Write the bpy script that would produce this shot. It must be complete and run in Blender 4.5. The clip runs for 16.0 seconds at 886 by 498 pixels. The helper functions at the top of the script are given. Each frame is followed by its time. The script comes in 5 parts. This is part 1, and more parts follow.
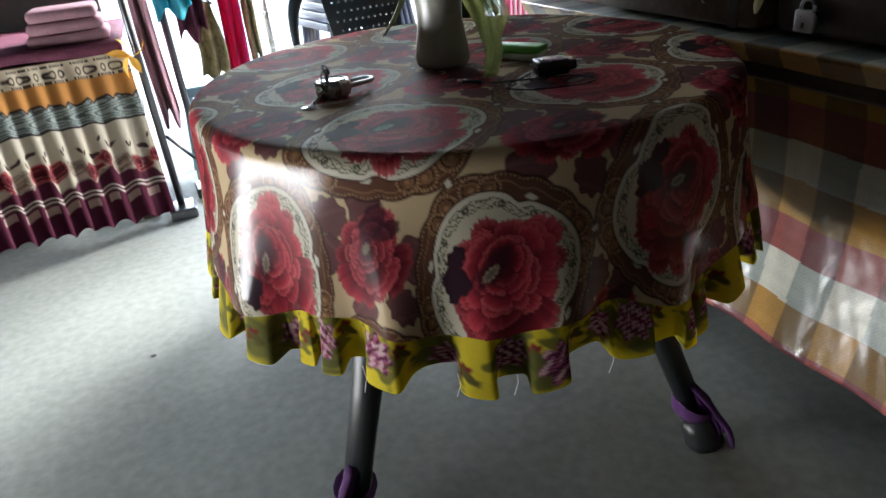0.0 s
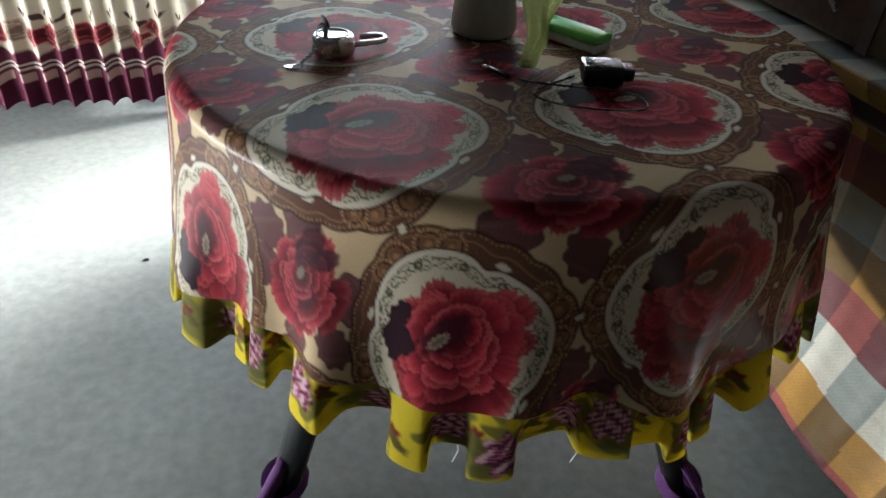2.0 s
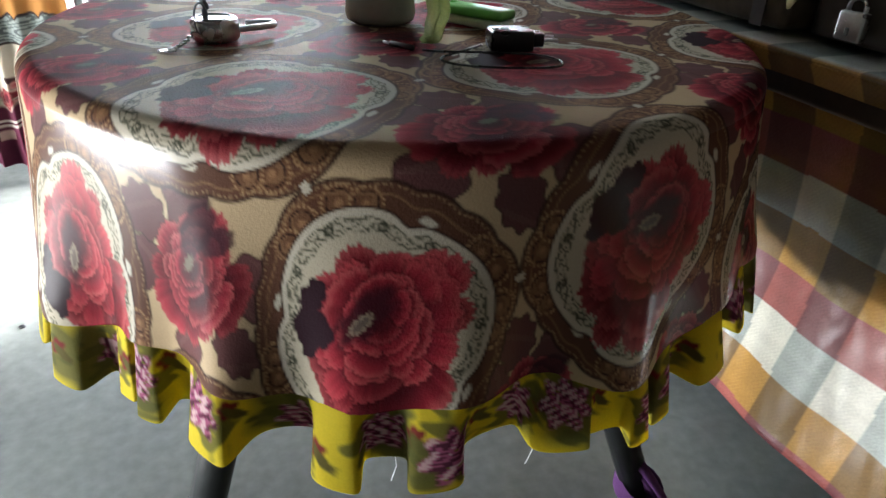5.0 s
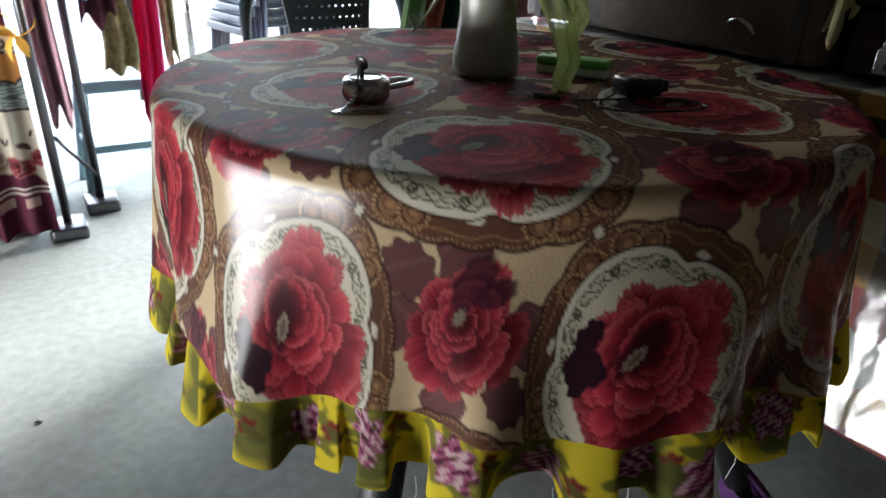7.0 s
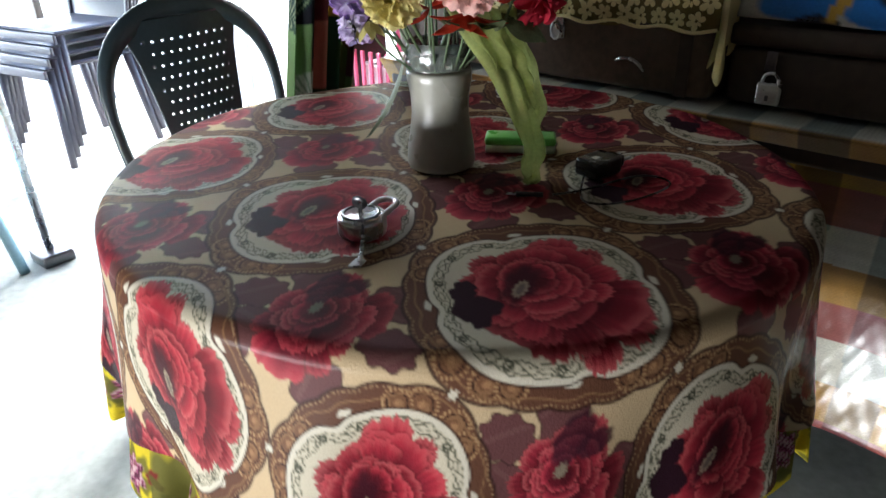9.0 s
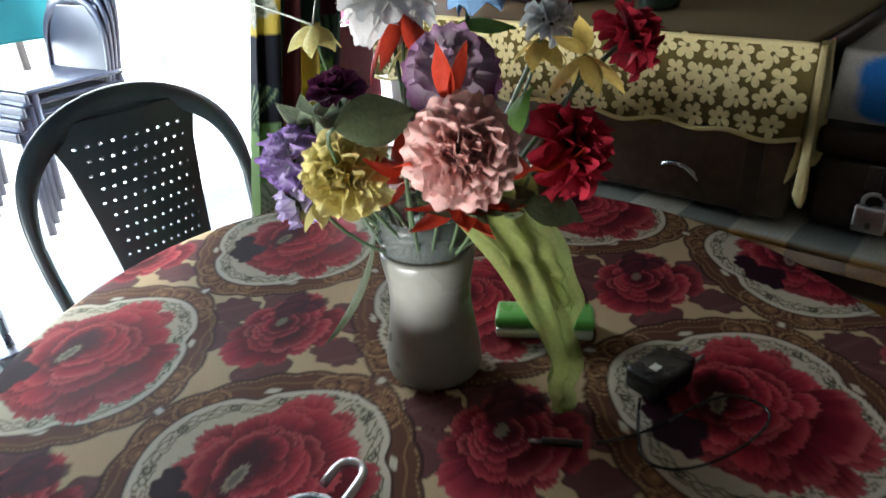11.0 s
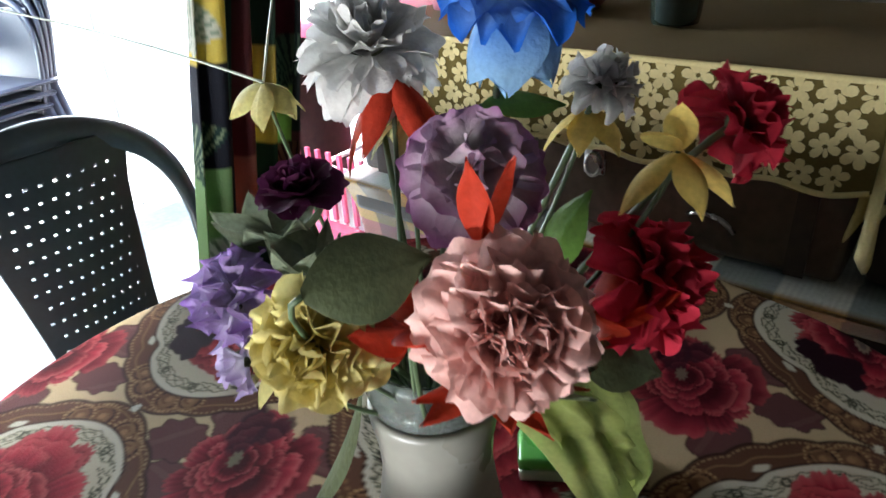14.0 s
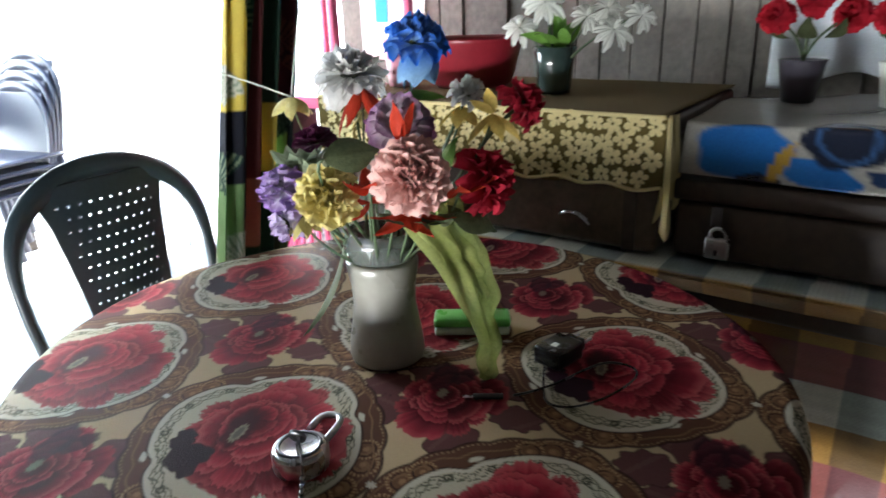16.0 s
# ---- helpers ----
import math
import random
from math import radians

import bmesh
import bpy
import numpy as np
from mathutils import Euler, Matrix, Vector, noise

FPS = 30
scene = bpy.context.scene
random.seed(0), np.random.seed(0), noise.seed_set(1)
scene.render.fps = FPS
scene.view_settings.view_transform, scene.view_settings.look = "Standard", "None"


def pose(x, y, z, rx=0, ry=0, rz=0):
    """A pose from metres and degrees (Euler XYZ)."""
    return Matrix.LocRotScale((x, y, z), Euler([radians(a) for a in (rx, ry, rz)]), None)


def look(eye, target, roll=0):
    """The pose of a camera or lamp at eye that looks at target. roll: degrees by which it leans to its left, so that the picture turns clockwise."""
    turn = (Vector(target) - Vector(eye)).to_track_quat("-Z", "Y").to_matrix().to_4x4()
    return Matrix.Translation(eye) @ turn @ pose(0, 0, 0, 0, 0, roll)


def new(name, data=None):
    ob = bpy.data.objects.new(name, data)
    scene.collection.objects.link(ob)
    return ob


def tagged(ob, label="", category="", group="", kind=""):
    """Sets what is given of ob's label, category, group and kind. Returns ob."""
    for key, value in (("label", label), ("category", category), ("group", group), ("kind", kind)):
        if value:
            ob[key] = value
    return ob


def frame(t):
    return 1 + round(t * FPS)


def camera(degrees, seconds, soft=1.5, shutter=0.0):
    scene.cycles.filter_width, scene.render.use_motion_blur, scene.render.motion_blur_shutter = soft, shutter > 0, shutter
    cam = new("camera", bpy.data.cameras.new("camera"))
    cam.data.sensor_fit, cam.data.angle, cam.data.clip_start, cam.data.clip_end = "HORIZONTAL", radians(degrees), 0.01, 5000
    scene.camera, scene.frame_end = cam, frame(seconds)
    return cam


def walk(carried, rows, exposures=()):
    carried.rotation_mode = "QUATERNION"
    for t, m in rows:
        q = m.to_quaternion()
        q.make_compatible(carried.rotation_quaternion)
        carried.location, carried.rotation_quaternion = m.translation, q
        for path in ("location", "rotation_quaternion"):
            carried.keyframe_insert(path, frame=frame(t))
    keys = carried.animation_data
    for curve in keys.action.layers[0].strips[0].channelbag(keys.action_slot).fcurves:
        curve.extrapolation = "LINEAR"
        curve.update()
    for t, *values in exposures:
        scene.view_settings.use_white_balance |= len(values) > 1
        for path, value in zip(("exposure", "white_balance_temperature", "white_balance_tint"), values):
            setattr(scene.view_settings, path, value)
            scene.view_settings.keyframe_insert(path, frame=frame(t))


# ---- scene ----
SKY, SUN, BACKDROP_GLOW, LOW = 0.11, 3.2, 0.6, 4.0
# height of the made-up lintels that cut the doorway's light and reflection
UNSEEN_LINTEL = 1.9
EXPOSURES = [(0, 4.3), (1.5, 4.6), (2.5, 5.2), (3.7, 5.45), (5.8, 4.95), (6.5, 4.45), (7.5, 4.15), (8.2, 4.3), (10.3, 5.1), (12, 4.95), (13, 4.95), (16, 5.1)]
cam = camera(66.88, 16.0, soft=1.5, shutter=0.3)
PATH = [
    (0, (-0.2327, -0.8179, 0.976), (0.2328, 0.4264, 0.2795), -5.92),
    (0.5, (-0.2183, -0.7852, 0.9825), (0.2493, 0.4244, 0.2286), -3.37),
    (1, (-0.2011, -0.7353, 1.0018), (0.2001, 0.4602, 0.1896), -2.37),
    (1.5, (-0.1448, -0.6888, 1.0148), (0.1858, 0.4887, 0.1464), -0.38),
    (2, (-0.0372, -0.6367, 1.0294), (0.2412, 0.5436, 0.1466), 3.09),
    (2.5, (0.0271, -0.617, 1.0206), (0.2561, 0.5645, 0.1252), 3.36),
    (3, (0.065, -0.6111, 0.9983), (0.2951, 0.5837, 0.121), 3.12),
    (3.5, (0.0724, -0.6119, 0.998), (0.3215, 0.567, 0.1046), 1.87),
    (3.7, (0.064, -0.6161, 0.9842), (0.3313, 0.5685, 0.1037), 1.5),
    (5.8, (-0.1458, -0.6133, 0.8795), (0.4635, 0.5694, 0.1866), 2.52),
    (6, (-0.1843, -0.6103, 0.8783), (0.4561, 0.5586, 0.19), 2.39),
    (6.2, (-0.2182, -0.6055, 0.8832), (0.4523, 0.5394, 0.1835), 2.24),
    (6.5, (-0.2743, -0.5756, 0.8893), (0.3856, 0.5835, 0.2029), 3.41),
    (7, (-0.3451, -0.4834, 0.8973), (0.3835, 0.6553, 0.2474), 1.93),
    (7.5, (-0.3981, -0.4046, 0.9146), (0.486, 0.6217, 0.2705), -0.71),
    (8, (-0.4692, -0.3627, 0.9542), (0.4916, 0.5786, 0.2902), 1.1),
    (8.2, (-0.5075, -0.3436, 0.9765), (0.5017, 0.5243, 0.2849), -0.3),
    (10.5, (-0.2457, -0.1377, 1.1234), (0.7248, 0.7498, 0.402), -3.47),
    (11, (-0.1754, -0.0696, 1.1283), (0.8121, 0.8306, 0.4467), -3.31),
    (11.5, (-0.0997, 0.0055, 1.1432), (0.9002, 0.8958, 0.4668), -4.3),
    (12, (-0.0347, 0.0806, 1.1448), (0.9718, 0.9462, 0.4466), -4.21),
    (12.5, (0.0172, 0.1521, 1.1515), (1.0337, 0.9846, 0.4278), -4.82),
    (13, (0.0344, 0.166, 1.1534), (1.0925, 0.9612, 0.4478), -3.05),
    (13.5, (0.0137, 0.1488, 1.1445), (1.0407, 0.9661, 0.4183), -3.33),
    (14, (-0.036, 0.0885, 1.1446), (0.9913, 0.9227, 0.4382), -3.25),
    (14.5, (-0.1078, 0.0153, 1.1377), (0.9299, 0.8647, 0.4657), -2.87),
    (15, (-0.1884, -0.058, 1.1311), (0.8415, 0.8221, 0.487), -2.38),
    (15.5, (-0.2793, -0.1386, 1.1428), (0.7542, 0.769, 0.5442), -1.78),
    (16, (-0.3656, -0.1923, 1.1362), (0.788, 0.6201, 0.6271), -1.8),
]
walk(cam, [(t, look(e, g, r)) for t, e, g, r in PATH], EXPOSURES)

# ---- light ----
SUN_WAY = Vector((-0.76, -0.52, -0.39)).normalized()
world = bpy.data.worlds.new("world")
scene.world = world
world.use_nodes = True
wn = world.node_tree.nodes
sky = wn.new("ShaderNodeTexSky")
sky.sky_type, sky.sun_disc = "NISHITA", False
sky.sun_elevation, sky.sun_rotation = math.asin(-SUN_WAY.z), math.atan2(-SUN_WAY.x, -SUN_WAY.y)
sky.air_density, sky.dust_density, sky.ozone_density = 1.0, 1.0, 1.0
wn["Background"].inputs["Strength"].default_value = SKY
world.node_tree.links.new(sky.outputs[0], wn["Background"].inputs["Color"])
sun = new("sun", bpy.data.lights.new("sun", "SUN"))
sun.data.energy, sun.data.angle, sun.data.color = SUN, radians(30), (0.94, 0.98, 1.0)
sun.matrix_basis = look(-SUN_WAY * 8, (0, 0, 0))
# added lamp, low in the west wall, for the glare on skirt and spread
added_low_lamp = new("added_low_area", bpy.data.lights.new("added_low_area", "AREA"))
added_low_lamp.data.shape, added_low_lamp.data.size, added_low_lamp.data.size_y = "RECTANGLE", 1.7, 0.21
added_low_lamp.data.energy, added_low_lamp.data.color = LOW, (0.97, 0.98, 1.0)
added_low_lamp.matrix_basis = look((-2.25, 0.65, 0.24), (0.0, 0.65, 0.24))


# ---- materials ----
def mat(name, color, rough=0.6, metal=0.0, vary=0.15, scale=8.0, fine=90.0, bump=0.15, coat=0.0, attr="", sheen=0.0, trans=0.0, alpha=1.0, spec=0.5):
    """Principled surface with variation at two scales and fine relief; attr: a colour attribute that carries a print."""
    m = bpy.data.materials.new(name)
    m.use_nodes = True
    nt = m.node_tree
    b = nt.nodes["Principled BSDF"]
    tc = nt.nodes.new("ShaderNodeTexCoord")

    def noise_at(s, detail):
        n = nt.nodes.new("ShaderNodeTexNoise")
        n.inputs["Scale"].default_value, n.inputs["Detail"].default_value = s, detail
        nt.links.new(tc.outputs["Object"], n.inputs["Vector"])
        return n
    big, small = noise_at(scale, 4), noise_at(fine, 3)
    add = nt.nodes.new("ShaderNodeMath")
    add.operation = "ADD"
    nt.links.new(big.outputs["Fac"], add.inputs[0])
    nt.links.new(small.outputs["Fac"], add.inputs[1])
    ramp = nt.nodes.new("ShaderNodeMapRange")
    ramp.inputs["From Min"].default_value, ramp.inputs["From Max"].default_value = 0.6, 1.4
    ramp.inputs["To Min"].default_value, ramp.inputs["To Max"].default_value = 1 - vary, 1 + vary
    nt.links.new(add.outputs[0], ramp.inputs["Value"])
    mul = nt.nodes.new("ShaderNodeVectorMath")
    mul.operation = "SCALE"
    if attr:
        a = nt.nodes.new("ShaderNodeVertexColor")
        a.layer_name = attr
        nt.links.new(a.outputs["Color"], mul.inputs[0])
    else:
        mul.inputs[0].default_value = color
    nt.links.new(ramp.outputs[0], mul.inputs["Scale"])
    nt.links.new(mul.outputs[0], b.inputs["Base Color"])
    r2 = nt.nodes.new("ShaderNodeMapRange")
    r2.inputs["To Min"].default_value, r2.inputs["To Max"].default_value = max(rough - 0.1, 0.03), min(rough + 0.1, 1)
    nt.links.new(big.outputs["Fac"], r2.inputs["Value"])
    nt.links.new(r2.outputs[0], b.inputs["Roughness"])
    if bump:
        bp = nt.nodes.new("ShaderNodeBump")
        bp.inputs["Strength"].default_value, bp.inputs["Distance"].default_value = bump, 0.004
        nt.links.new(small.outputs["Fac"], bp.inputs["Height"])
        nt.links.new(bp.outputs[0], b.inputs["Normal"])
    b.inputs["Metallic"].default_value = metal
    b.inputs["Specular IOR Level"].default_value = spec
    b.inputs["Coat Weight"].default_value, b.inputs["Coat Roughness"].default_value = coat, 0.25
    b.inputs["Sheen Weight"].default_value = sheen
    b.inputs["Transmission Weight"].default_value = trans
    b.inputs["Alpha"].default_value = alpha
    return m


def cloth_mat(name, color, thin=0.3, attr="", rough=0.85, vary=0.12, scale=6.0, fine=260.0, coat=0.0):
    """Woven cloth that lets some light through."""
    m = mat(name, color, rough, 0, vary, scale, fine, 0.25, coat, attr, 0.0, spec=0.18)
    nt = m.node_tree
    b, out = nt.nodes["Principled BSDF"], nt.nodes["Material Output"]
    tr = nt.nodes.new("ShaderNodeBsdfTranslucent")
    mix = nt.nodes.new("ShaderNodeMixShader")
    mix.inputs[0].default_value = thin
    nt.links.new(b.inputs["Base Color"].links[0].from_socket, tr.inputs["Color"])
    nt.links.new(b.outputs[0], mix.inputs[1])
    nt.links.new(tr.outputs[0], mix.inputs[2])
    nt.links.new(mix.outputs[0], out.inputs["Surface"])
    return m


M_FLOOR = mat("cement_floor", (0.2, 0.212, 0.2), 0.68, 0, 0.25, 2.2, 40, 0.08, spec=0.3)
M_GROUND = mat("pale_yard", (0.36, 0.35, 0.32), 0.9, 0, 0.2, 1.2, 20, 0.3)
M_WALL = mat("plank_wall", (0.17, 0.15, 0.125), 0.75, 0, 0.35, 5, 60, 0.3)
# wall and ceiling colours kept very dark to cut bounced light
M_DARKWALL = mat("dark_wall", (0.06, 0.057, 0.05), 0.85, 0, 0.2, 2, 30, 0.2)
M_ROOF = mat("dark_ceiling", (0.055, 0.05, 0.046), 0.6, 0.3, 0.3, 3, 30, 0.1)
M_BLACK = mat("dark_plastic", (0.02, 0.036, 0.045), 0.38, 0, 0.25, 9, 120, 0.06)
M_LEG = mat("table_leg_plastic", (0.012, 0.014, 0.015), 0.4, 0, 0.3, 9, 90, 0.06)
M_TOP = mat("table_plastic", (0.03, 0.03, 0.032), 0.5, 0, 0.2, 6, 80, 0.05)
M_VASE = mat("grey_vase", (0.29, 0.29, 0.25), 0.3, 0, 0.12, 10, 70, 0.03, 0.25)
M_GLASS = mat("bottle_glass", (0.55, 0.62, 0.58), 0.08, 0, 0.05, 6, 40, 0.0, trans=0.85)
M_STEEL = mat("worn_steel", (0.55, 0.55, 0.56), 0.28, 1.0, 0.2, 30, 200, 0.05)
M_DARKSTEEL = mat("dark_steel", (0.12, 0.12, 0.13), 0.35, 1.0, 0.2, 30, 200, 0.05)
M_CHARGER = mat("charger_plastic", (0.008, 0.008, 0.009), 0.28, 0, 0.2, 20, 200, 0.03)
M_GREEN = mat("green_plastic", (0.14, 0.52, 0.1), 0.3, 0, 0.12, 14, 90, 0.03)
M_CLEAR = mat("pale_plastic", (0.62, 0.7, 0.6), 0.25, 0, 0.08, 14, 90, 0.02)
M_TRUNK = mat("brown_trunk_paint", (0.085, 0.058, 0.04), 0.36, 0.1, 0.45, 7, 60, 0.1)
M_TRUNK2 = mat("dark_trunk_paint", (0.035, 0.022, 0.016), 0.42, 0.1, 0.45, 7, 60, 0.1)
M_TRUNKTOP = cloth_mat("brown_cover", (0.17, 0.12, 0.055), 0.05)
M_LACE = cloth_mat("cream_lace", (0.78, 0.68, 0.36), 0.35, vary=0.1)
M_LACEBACK = cloth_mat("olive_net", (0.13, 0.1, 0.03), 0.1)
M_STEM = mat("green_stem", (0.07, 0.11, 0.05), 0.5, 0, 0.2, 40, 200, 0.05)
M_LEAF = cloth_mat("dull_green_leaf", (0.075, 0.09, 0.045), 0.25, rough=0.5, vary=0.3, scale=30)
M_LEAF2 = cloth_mat("fresh_green_leaf", (0.13, 0.27, 0.05), 0.3, rough=0.5, vary=0.25, scale=30)
M_RIBBON = cloth_mat("pale_green_ribbon", (0.42, 0.47, 0.17), 0.6, rough=0.55, vary=0.2, scale=20)
rn = M_RIBBON.node_tree
clear, veil = rn.nodes.new("ShaderNodeBsdfTransparent"), rn.nodes.new("ShaderNodeMixShader")
veil.inputs[0].default_value = 0.38
ro = rn.nodes["Material Output"]
rn.links.new(ro.inputs["Surface"].links[0].from_socket, veil.inputs[1])
rn.links.new(clear.outputs[0], veil.inputs[2])
rn.links.new(veil.outputs[0], ro.inputs["Surface"])
M_WHITE = cloth_mat("white_sheet", (0.82, 0.84, 0.86), 0.5)
M_TEAL = cloth_mat("teal_cover", (0.02, 0.16, 0.17), 0.1)
M_GREYPL = mat("grey_violet_plastic", (0.055, 0.05, 0.065), 0.35, 0, 0.15, 9, 90, 0.04)
M_PALEPL = mat("pale_plastic_seat", (0.7, 0.7, 0.74), 0.35, 0, 0.1, 9, 90, 0.04)
M_PINK = mat("pink_plastic", (0.7, 0.12, 0.24), 0.35, 0, 0.12, 9, 90, 0.04)
M_CRIMSON = mat("crimson_plastic", (0.22, 0.015, 0.025), 0.35, 0, 0.12, 9, 90, 0.04)
M_CYAN = cloth_mat("cyan_shirt", (0.08, 0.5, 0.62), 0.35)
M_MAGENTA = cloth_mat("magenta_cloth", (0.55, 0.02, 0.12), 0.3)
M_OLIVE = cloth_mat("olive_print_cloth", (0.3, 0.26, 0.15), 0.25, vary=0.6, scale=26, fine=60)
M_PLUM = cloth_mat("plum_cloth", (0.12, 0.035, 0.06), 0.2, vary=0.5, scale=20)
M_MAUVE = cloth_mat("mauve_towel", (0.3, 0.17, 0.2), 0.2, vary=0.3, scale=16)
M_YELLOWTIE = cloth_mat("yellow_tie", (0.7, 0.4, 0.08), 0.3)
M_POT = mat("white_pot", (0.6, 0.6, 0.55), 0.4, 0, 0.1, 10, 80, 0.05)
M_VIOLETTIE = cloth_mat("purple_rag", (0.08, 0.03, 0.11), 0.1)
M_CASTOR = mat("blue_grey_plastic", (0.25, 0.42, 0.5), 0.4, 0, 0.12, 9, 90, 0.04)
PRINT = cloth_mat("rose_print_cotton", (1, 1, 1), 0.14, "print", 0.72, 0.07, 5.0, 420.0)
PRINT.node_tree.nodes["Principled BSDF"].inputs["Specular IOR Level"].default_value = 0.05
FRILL = cloth_mat("yellow_floral_frill", (1, 1, 1), 0.5, "print", 0.8, 0.08, 5.0, 400.0)
CHECK = cloth_mat("madras_check", (1, 1, 1), 0.1, "print", 0.85, 0.16, 9.0, 240.0)
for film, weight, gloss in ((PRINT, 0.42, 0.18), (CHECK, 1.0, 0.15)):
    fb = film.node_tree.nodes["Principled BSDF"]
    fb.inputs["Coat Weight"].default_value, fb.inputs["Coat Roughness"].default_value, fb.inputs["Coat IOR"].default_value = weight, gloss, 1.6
# coat gloss is lowered on the flat top to subdue the doorway's reflection: its mask is kept in the print's alpha
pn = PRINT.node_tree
gloss_mask = next(n for n in pn.nodes if n.bl_idname == "ShaderNodeVertexColor")
for socket, on_flat, fresh in (("Coat Weight", 0.05, 0.36), ("Coat Roughness", 0.42, 0.18)):
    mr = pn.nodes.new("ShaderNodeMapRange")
    mr.inputs["To Min"].default_value, mr.inputs["To Max"].default_value = on_flat, fresh
    pn.links.new(gloss_mask.outputs["Alpha"], mr.inputs["Value"])
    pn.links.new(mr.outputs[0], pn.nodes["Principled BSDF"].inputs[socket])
VALANCE = cloth_mat("printed_valance", (1, 1, 1), 0.12, "print", 0.8, 0.08, 5.0, 300.0)
CURTAIN = cloth_mat("leaf_print_curtain", (1, 1, 1), 0.3, "print", 0.8, 0.08, 5.0, 300.0)


# ---- mesh helpers ----
def part(name, bm, material, parent=None, label="", smooth=True):
    me = bpy.data.meshes.new(name)
    bm.to_mesh(me)
    bm.free()
    me.materials.append(material)
    if smooth:
        me.polygons.foreach_set("use_smooth", [True] * len(me.polygons))
    ob = new(name, me)
    if parent is not None:
        ob.parent = parent
    if label:
        tagged(ob, label)
    return ob


def thing(name, label, category, m=None, group="", kind=""):
    ob = new(name)
    ob.empty_display_size = 0.05
    ob.matrix_basis = m if m is not None else Matrix()
    return tagged(ob, label, category, group, kind)


def add_box(bm, x0, y0, z0, x1, y1, z1, bevel=0.0, m=None):
    r = bmesh.ops.create_cube(bm, size=1, matrix=Matrix.Translation(((x0 + x1) / 2, (y0 + y1) / 2, (z0 + z1) / 2)) @ Matrix.Diagonal((x1 - x0, y1 - y0, z1 - z0, 1)))
    vs = r["verts"]
    if bevel:
        es = list({e for v in vs for e in v.link_edges})
        r = bmesh.ops.bevel(bm, geom=es, offset=bevel, segments=2, affect="EDGES", profile=0.6)
        vs = list({v for f in r["faces"] for v in f.verts} | {v for v in vs if v.is_valid})
    if m is not None:
        bmesh.ops.transform(bm, matrix=m, verts=vs)
    return bm


def box(*a, **k):
    return add_box(bmesh.new(), *a, **k)


def lathe(bm, profile, n=40, m=None):
    """Turn a profile of (radius, height) round z."""
    rings = []
    for r, z in profile:
        rings.append([bm.verts.new((m or Matrix()) @ Vector((r * math.cos(6.28319 * i / n), r * math.sin(6.28319 * i / n), z))) for i in range(n)])
    for a, b in zip(rings, rings[1:]):
        for i in range(n):
            bm.faces.new((a[i], a[(i + 1) % n], b[(i + 1) % n], b[i]))
    return bm


def tube(bm, pts, r, n=8, r2=None, cap=True, flat=1.0):
    """A tube along points, tapering from r to r2; flat squeezes its section."""
    pts = [Vector(p) for p in pts]
    rings = []
    up = Vector((0, 0, 1))
    for i, p in enumerate(pts):
        d = (pts[min(i + 1, len(pts) - 1)] - pts[max(i - 1, 0)]).normalized()
        s = d.cross(up)
        s = s.normalized() if s.length > 1e-3 else Vector((1, 0, 0))
        u = s.cross(d)
        k = r + ((r2 if r2 is not None else r) - r) * i / max(len(pts) - 1, 1)
        rings.append([bm.verts.new(p + s * k * math.cos(6.28319 * j / n) + u * k * flat * math.sin(6.28319 * j / n)) for j in range(n)])
    for a, b in zip(rings, rings[1:]):
        for j in range(n):
            bm.faces.new((a[j], a[(j + 1) % n], b[(j + 1) % n], b[j]))
    if cap:
        bm.faces.new(rings[0][::-1])
        bm.faces.new(rings[-1])
    return bm


def bend(a, b, c, n=10):
    a, b, c = Vector(a), Vector(b), Vector(c)
    return [(1 - t) ** 2 * a + 2 * t * (1 - t) * b + t * t * c for t in (i / n for i in range(n + 1))]


def sheet(name, X, Y, Z, material, colors=None, parent=None, label="", closed=False):
    """A cloth from arrays of places, with a print in a colour attribute."""
    nu, nv = X.shape
    co = np.stack([X, Y, Z], -1).reshape(-1, 3)
    i = np.arange(nu * nv).reshape(nu, nv)
    a, b = (i, np.roll(i, -1, 1)) if closed else (i[:, :-1], i[:, 1:])
    quads = np.stack([a[:-1], b[:-1], b[1:], a[1:]], -1).reshape(-1, 4)
    me = bpy.data.meshes.new(name)
    me.vertices.add(len(co))
    me.vertices.foreach_set("co", co.astype(np.float32).ravel())
    me.loops.add(quads.size)
    me.loops.foreach_set("vertex_index", quads.astype(np.int32).ravel())
    me.polygons.add(len(quads))
    me.polygons.foreach_set("loop_start", np.arange(0, quads.size, 4, dtype=np.int32))
    me.polygons.foreach_set("use_smooth", np.ones(len(quads), dtype=bool))
    me.update(calc_edges=True)
    if colors is not None:
        layer = me.color_attributes.new("print", "FLOAT_COLOR", "POINT")
        c = np.ones((len(co), 4), np.float32)
        c[:, :colors.shape[-1]] = colors.reshape(-1, colors.shape[-1])
        layer.data.foreach_set("color", c.ravel())
    me.materials.append(material)
    ob = new(name, me)
    if parent is not None:
        ob.parent = parent
    if label:
        tagged(ob, label)
    return ob


def thicken(ob, t):
    s = ob.modifiers.new("thickness", "SOLIDIFY")
    s.thickness, s.offset = t, 0
    return ob


def wob(x, y, seed=0, k=1.0):
    """Cheap smooth noise on arrays."""
    r = np.random.RandomState(seed)
    out = 0
    for _ in range(7):
        a, b, p = r.normal(0, k), r.normal(0, k), r.uniform(0, 6.28)
        out = out + np.sin(a * x + b * y + p)
    return out / 4.0


